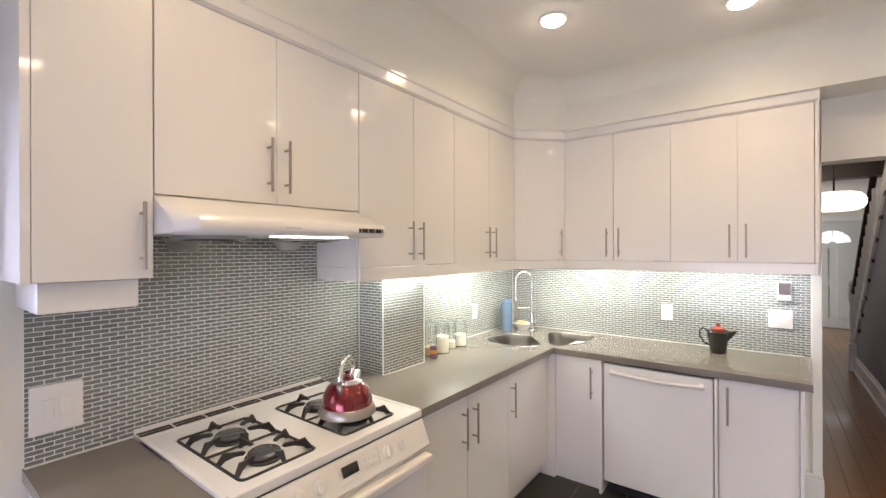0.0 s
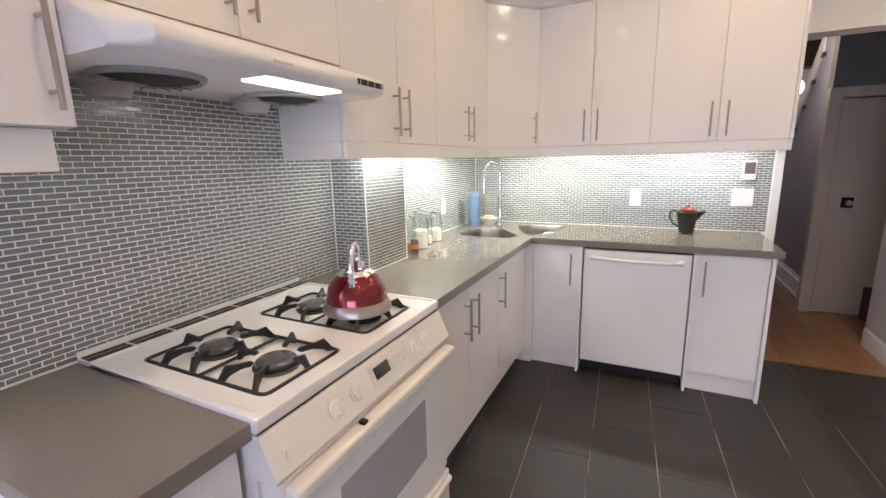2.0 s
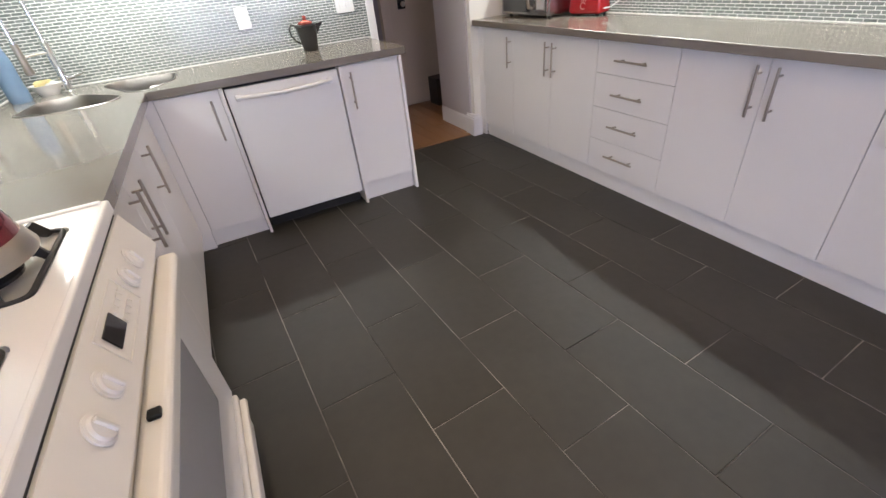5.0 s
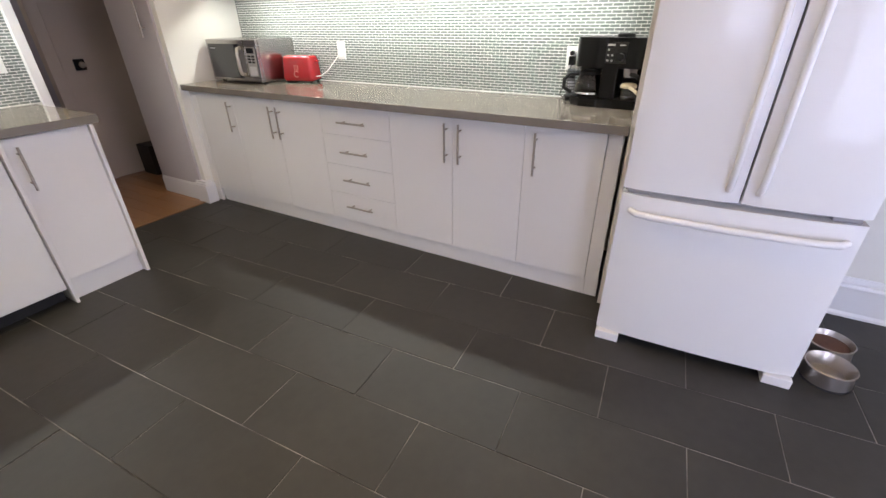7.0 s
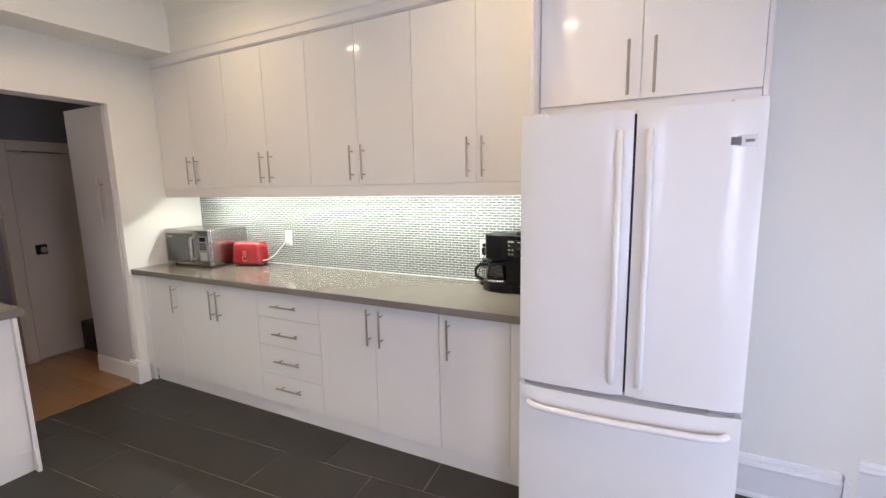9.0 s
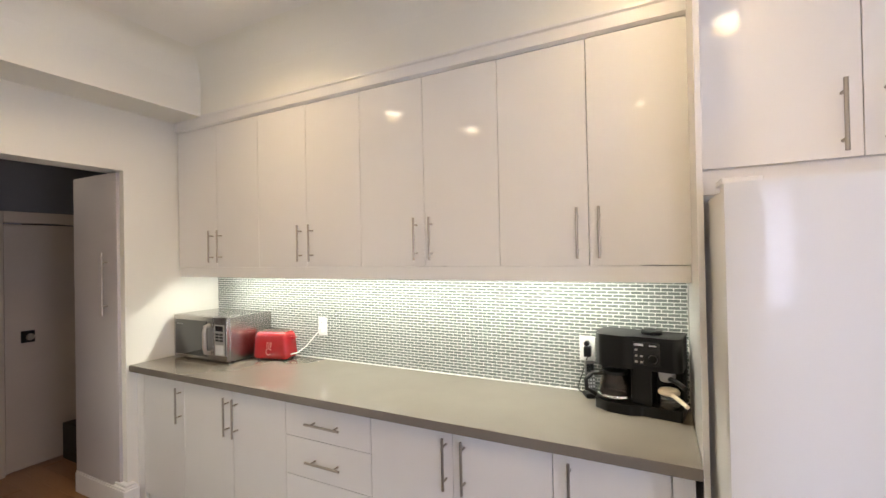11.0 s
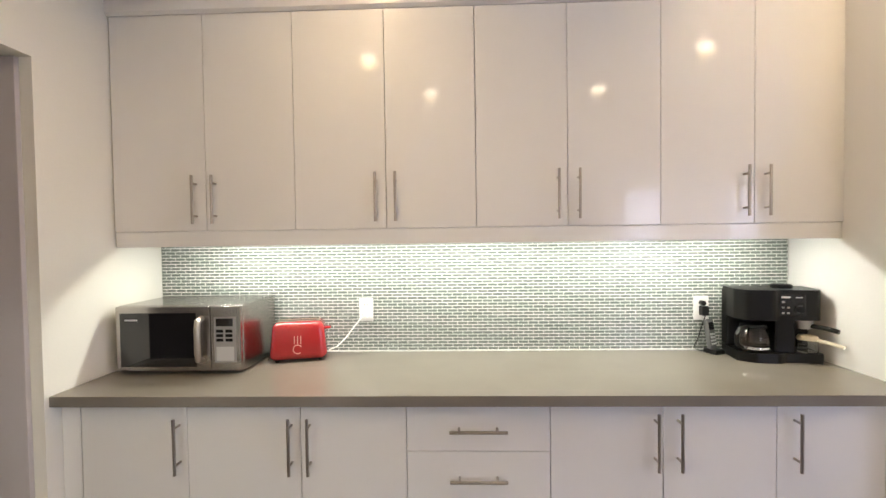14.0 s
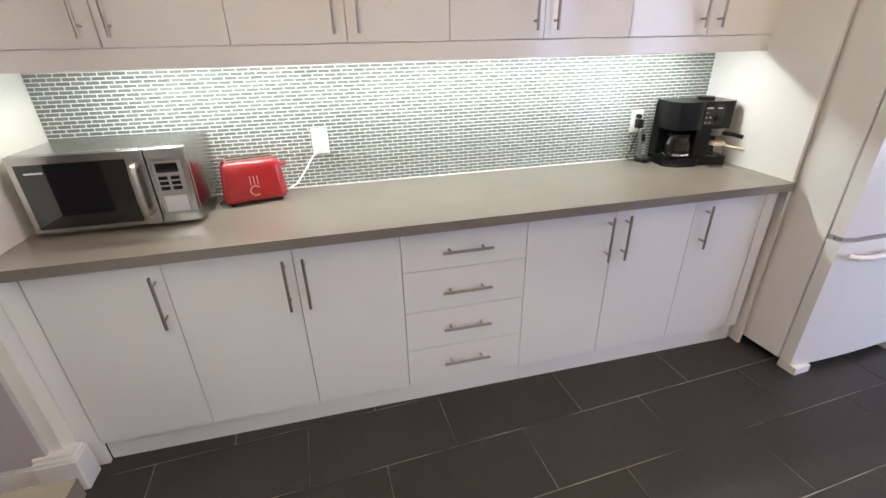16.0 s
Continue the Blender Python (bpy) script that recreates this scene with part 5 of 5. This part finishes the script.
bo = thing("water_bottle", "tall translucent blue plastic bottle beside the sink", "bottle", pose(-1.640, 3.330, CT))
part("body", lathe(bmesh.new(), [(0, 0), (0.044, 0), (0.049, 0.012), (0.048, 0.09), (0.046, 0.10), (0.048, 0.11), (0.049, 0.20), (0.044, 0.232), (0.040, 0.24), (0, 0.24)], 28), M_BLUE, bo)
part("cap", lathe(bmesh.new(), [(0, 0.24), (0.041, 0.24), (0.042, 0.262), (0.038, 0.272), (0.014, 0.276), (0, 0.276)], 24), material("dark_blue_plastic", (0.13, 0.20, 0.31), 0.3, var=0.05, scale=20), bo, "darker blue screw cap")

bw = thing("soap_dish", "white dish with pale yellow sponges by the tap", "dish", pose(-1.540, 3.435, CT))
part("dish", lathe(bmesh.new(), [(0, 0.0), (0.04, 0.0), (0.07, 0.045), (0.078, 0.055), (0.072, 0.055), (0.05, 0.018), (0, 0.012)], 26), M_WHITEPL, bw)
part("sponge", boxes(((-0.045, -0.03, 0.025), (0.035, 0.03, 0.075)), bevel=0.012), M_YELLOW, bw)
part("cloth", boxes(((0.0, -0.035, 0.03), (0.055, 0.025, 0.065)), bevel=0.015), M_WHITEPL, bw)
for jx, jy, r, h, fill, mat in ((-1.625, 2.262, 0.042, 0.205, 0.055, M_OATS), (-1.605, 2.368, 0.047, 0.215, 0.11, M_FLOUR), (-1.640, 2.500, 0.043, 0.185, 0.05, M_FLOUR), (-1.630, 2.612, 0.047, 0.175, 0.08, M_FLOUR)):
    j = thing("glass_jar", "clear glass storage jar partly filled with dry goods", "jar", pose(jx, jy, CT), "glass storage jars")
    g = part("jar", lathe(bmesh.new(), [(0, 0), (r, 0), (r, h * 0.78), (r * 0.8, h * 0.9), (r * 0.8, h), (r * 0.76, h), (r * 0.76, h * 0.89), (r * 0.95, h * 0.77), (r * 0.95, 0.004), (0, 0.004)], 24), M_GLASS, j)
    g.visible_shadow = False
    part("lid", lathe(bmesh.new(), [(r * 0.85, h - 0.004), (r * 0.85, h + 0.012), (0.012, h + 0.018), (0.012, h + 0.028), (0, h + 0.03)], 22), M_GLASS, j, "glass lid").visible_shadow = False
    part("contents", lathe(bmesh.new(), [(0, 0.005), (r * 0.94, 0.005), (r * 0.94, fill), (r * 0.5, fill + 0.008), (0, fill + 0.004)], 22), mat, j)
pk = thing("food_packet", "small crumpled dark and orange food packet", "packet", pose(-1.555, 2.205, CT, 0, 0, 30))
bm = boxes(((-0.022, -0.014, 0), (0.022, 0.014, 0.085)), bevel=0.006)
part("wrapper", bm, material("printed_wrapper", (0.10, 0.06, 0.09), 0.35, var=0.5, scale=30), pk)
part("label_band", boxes(((-0.0225, -0.0148, 0.03), (0.0225, 0.0148, 0.055)), bevel=0.002), material("orange_band", (0.55, 0.22, 0.05), 0.4), pk)

# ---- lamps ----
for x, y in DOWNLIGHTS:
    dl = thing("downlight", "round recessed ceiling light, lit warm white", "ceiling light", pose(x, y, CEILING_Z), "recessed ceiling lights")
    part("trim_ring", lathe(bmesh.new(), [(0.062, -0.001), (0.082, -0.002), (0.084, -0.006), (0.080, -0.009), (0.064, -0.010), (0.060, -0.004)], 32), M_TRIM, dl)
    part("lens", lathe(bmesh.new(), [(0.063, -0.006), (0.058, -0.020), (0.04, -0.030), (0, -0.035)], 28), M_LAMPGLOW, dl, "glowing lens")
    lamp = bpy.data.lights.new("downlight_beam", "SPOT")
    lamp.energy, lamp.color, lamp.spot_size, lamp.spot_blend, lamp.shadow_soft_size = DOWNLIGHT_W, WARM, radians(160), 0.9, 0.065
    new("downlight_beam", lamp).matrix_world = look((x, y, CEILING_Z - 0.042), (x, y, 0))


def strip(a, b, gain=1.0):
    """An under-cabinet light bar between two plan points, with its lamp."""
    a, b = Vector((*a, 0)), Vector((*b, 0))
    mid, d = (a + b) / 2, (b - a)
    ob = thing("strip_light", "slim lit light bar under the wall cabinets", "light bar", Matrix.Translation((mid.x, mid.y, UB)) @ pose(0, 0, 0, 0, 0, math.degrees(math.atan2(d.y, d.x))), "under-cabinet light bars")
    h = d.length / 2
    part("housing", boxes(((-h, -0.018, -0.016), (h, 0.018, -0.001)), bevel=0.002), M_WHITEPL, ob)
    part("lens", boxes(((-h + 0.01, -0.014, -0.020), (h - 0.01, 0.014, -0.0165))), M_STRIPGLOW, ob, "glowing diffuser")
    area("strip_beam", Matrix.Translation((mid.x, mid.y, UB - 0.024)) @ pose(0, 0, 0, 0, 0, math.degrees(math.atan2(d.y, d.x))), d.length * 0.96, 0.028, gain * STRIP_W * d.length / 0.5, COOL)


for y0, y1 in ((3.34, 2.50), (2.46, 1.58), (1.54, 0.66)):
    strip((1.62, y0), (1.62, y1))
strip((-1.14, 3.46), (-0.52, 3.46), 1.1)
strip((-0.40, 3.46), (0.26, 3.46), 1)
strip((-1.50, 1.62), (-1.50, 2.05), 1.2)
strip((-1.56, 2.40), (-1.56, 2.95), 2.0)
strip((-1.42, 3.16), (-1.22, 3.37), 2.2)

# ---- small pieces: backsplash tiles, slate tiles, floorboards ----
TWD, THT, GRO, TDEP = 0.0468, 0.0124, 0.0036, 0.004
CH_ = 0.0012


def tile_shape(w, h):
    """Corners and faces of one tile with a chamfered front; local y < 0 is the front."""
    v = [(0, 0, 0), (w, 0, 0), (w, 0, h), (0, 0, h),
         (0, -TDEP + CH_, 0), (w, -TDEP + CH_, 0), (w, -TDEP + CH_, h), (0, -TDEP + CH_, h),
         (CH_, -TDEP, CH_), (w - CH_, -TDEP, CH_), (w - CH_, -TDEP, h - CH_), (CH_, -TDEP, h - CH_)]
    f = [(8, 9, 10, 11)]
    for k in range(4):
        k2 = (k + 1) % 4
        f += [(k, k2, 4 + k2, 4 + k), (4 + k, 4 + k2, 8 + k2, 8 + k)]
    return v, f


tile_meshes = {}


def tile_mesh(w):
    w = round(w, 3)
    if w not in tile_meshes:
        me = bpy.data.meshes.new("tile")
        v, f = tile_shape(w, THT)
        me.from_pydata(v, [], f)
        me.materials.append(M_TILE)
        tile_meshes[w] = me
    return tile_meshes[w]


def backsplash(m, width, z0, z1, near, label):
    """A mosaic on a wall: a grout bed, single tiles round the stretch 'near', the rest joined."""
    bed = solid("backsplash", boxes(((0, -0.005, z0), (width, 0.0, z1))), M_GROUT, label, "backsplash", m=m)
    cells = []
    row, z = 0, z0 + GRO
    while z + THT <= z1 + 0.001:
        x = -(TWD + GRO) / 2 * (row % 2)
        while x < width:
            a, b = max(x, 0.001), min(x + TWD, width - 0.001)
            if b - a > 0.012:
                cells.append((a, z, b - a))
            x += TWD + GRO
        z += THT + GRO
        row += 1
    cells.sort(key=lambda c: abs(c[0] - near[0]) + 1.6 * abs(c[1] - near[1]))
    verts, faces = [], []
    for k, (x, z, w) in enumerate(cells):
        if k < 280:
            ob = new("tile", tile_mesh(w))
            ob.parent = bed
            ob.matrix_basis = Matrix.Translation((x, -0.0026 + random.uniform(-0.0003, 0.0003), z)) @ pose(0, 0, 0, random.gauss(0, 0.25), 0, random.gauss(0, 0.15))
        else:
            v, f = tile_shape(w, THT)
            n = len(verts)
            jy = random.uniform(-0.0004, 0.0004)
            verts += [(x + p[0], -0.0026 + p[1] + jy + p[2] * 0.0, z + p[2]) for p in v]
            faces += [tuple(n + i for i in q) for q in f]
    if faces:
        me = bpy.data.meshes.new("tile_field")
        me.from_pydata(verts, [], faces)
        me.materials.append(M_TILE_J)
        ob = new("tile_field", me)
        ob.parent = bed
        tagged(ob, kind="stuff")
    return bed


TL = "mosaic of small grey-green glass tiles with white grout"
backsplash(west(XW, 0.340), 1.755 - 0.340, CT, 1.80, (0.85, 1.2), TL + " behind the range")
backsplash(north(XW + 0.012, 1.755), -1.550 - XW - 0.012, CT, VB + 0.06, (0.1, 1.2), TL + " on the side of the pier")
backsplash(west(-1.556, 1.750), 0.352, CT, VB + 0.06, (0.1, 1.2), TL + " on the front of the pier")
backsplash(west(XW, 2.10), YN - 2.10 - 0.012, CT, UB, (0.4, 1.1), TL + " behind the glass jars")
backsplash(north(XW + 0.012, YN), 0.372 - XW - 0.012, CT, UB, (1.2, 1.1), TL + " behind the sink and teapot")
backsplash(east(XE, 3.608), 3.608 - 0.482, CT, UB, (1.6, 1.15), TL + " behind the microwave and toaster")
solid("trim_bead", boxes(((XW + 0.0105, 1.7435, CT), (XW + 0.016, 1.7495, 1.80)), ((-1.552, 1.7435, CT), (-1.5455, 1.7495, VB + 0.06)), ((-1.553, 2.100, CT), (-1.5455, 2.106, VB + 0.06)),
                         ((XW + 0.0105, YN - 0.017, CT), (XW + 0.016, YN - 0.0105, UB)), ((0.372, YN - 0.012, CT), (0.377, YN, UB))), M_GROUT, "white joint beads at the corners of the tiling", "bead")
solid("trim_sealant", boxes(((XW + 0.010, 0.34, CT), (XW + 0.016, 0.633, CT + 0.005)), ((XW + 0.010, 2.106, CT), (XW + 0.016, YN - 0.02, CT + 0.005)), ((-1.546, 1.75, CT), (-1.5415, 2.106, CT + 0.005)), ((XW + 0.02, YN - 0.0165, CT), (0.336, YN - 0.0105, CT + 0.005)), ((XE - 0.0165, 0.49, CT), (XE - 0.0105, 3.60, CT + 0.005))), M_GROUT, "white sealant bead along the worktop", "sealant")


def clip_poly(poly, axis, limit, keep_less):
    out = []
    for k in range(len(poly)):
        a, b = poly[k - 1], poly[k]
        ia, ib = (a[axis] <= limit) == keep_less, (b[axis] <= limit) == keep_less
        if ia != ib:
            t = (limit - a[axis]) / (b[axis] - a[axis])
            out.append((a[0] + t * (b[0] - a[0]), a[1] + t * (b[1] - a[1])))
        if ib:
            out.append(b)
    return out


floor_ob = bpy.data.objects["floor"]
ang = radians(3.4)
ux, uy = Vector((math.cos(ang), math.sin(ang))), Vector((-math.sin(ang), math.cos(ang)))
o = Vector((0.110, 1.495))
PX, PY, FG = 0.3005, 0.5975, 0.0040
FC = 0.0030
slate_mesh = None
for i in range(-8, 8):
    for j in range(-9, 6):
        sh = 0.0 if i % 2 else 0.5
        c = o + ux * (i * PX) + uy * ((j + sh) * PY)
        quad = [c + ux * FG / 2 + uy * FC / 2, c + ux * (PX - FG / 2) + uy * FC / 2, c + ux * (PX - FG / 2) + uy * (PY - FC / 2), c + ux * FG / 2 + uy * (PY - FC / 2)]
        poly = [(q.x, q.y) for q in quad]
        whole = True
        for axis, limit, less in ((0, 1.86, True), (0, XW, False), (1, 3.622, True), (1, YS, False)):
            new_poly = clip_poly(poly, axis, limit, less)
            whole = whole and len(new_poly) == len(poly) and all(abs(p[0] - q[0]) + abs(p[1] - q[1]) < 1e-6 for p, q in zip(new_poly, poly))
            poly = new_poly
            if len(poly) < 3:
                break
        if len(poly) < 3:
            continue
        if whole and slate_mesh:
            me = slate_mesh
        else:
            bm = bmesh.new()
            org = Vector((c.x, c.y))
            loc = [Vector((ux.dot(Vector(p) - org), uy.dot(Vector(p) - org))) for p in poly]
            cen = sum(loc, Vector((0, 0))) / len(loc)
            low = [bm.verts.new((p.x, p.y, -0.010)) for p in loc]
            mid = [bm.verts.new((p.x, p.y, -0.0015)) for p in loc]
            top_ = [bm.verts.new((*(p + (cen - p).normalized() * 0.002), 0.0)) for p in loc]
            n = len(loc)
            for p, q in ((low, mid), (mid, top_)):
                for k in range(n):
                    bm.faces.new((p[k], p[(k + 1) % n], q[(k + 1) % n], q[k]))
            bm.faces.new(top_)
            me = mesh_of("slate_tile", bm, M_SLATE)
            if whole:
                slate_mesh = me
        ob = new("slate_tile", me)
        ob.parent = floor_ob
        ob.matrix_basis = pose(c.x, c.y, random.uniform(-0.0006, 0.0004), 0, 0, 3.4)

hall = bpy.data.objects["floor_hall_bed"]
boards = {}
for i in range(28):
    x = -0.5 + i * 0.108
    y = 3.672 - random.uniform(0, 0.6)
    while y < 11.6:
        ln = random.choice((0.9, 1.2, 1.5))
        a, b = max(y, 3.672), min(y + ln, 11.66)
        if b - a > 0.05:
            key = round(b - a, 2)
            if key not in boards:
                boards[key] = mesh_of("floorboard", boxes(((0, 0, -0.015), (0.106, key - 0.002, 0.0)), bevel=0.001, seg=1), M_OAK)
            ob = new("floorboard", boards[key])
            ob.parent = hall
            ob.location = (x, a, 0.0)
        y += ln
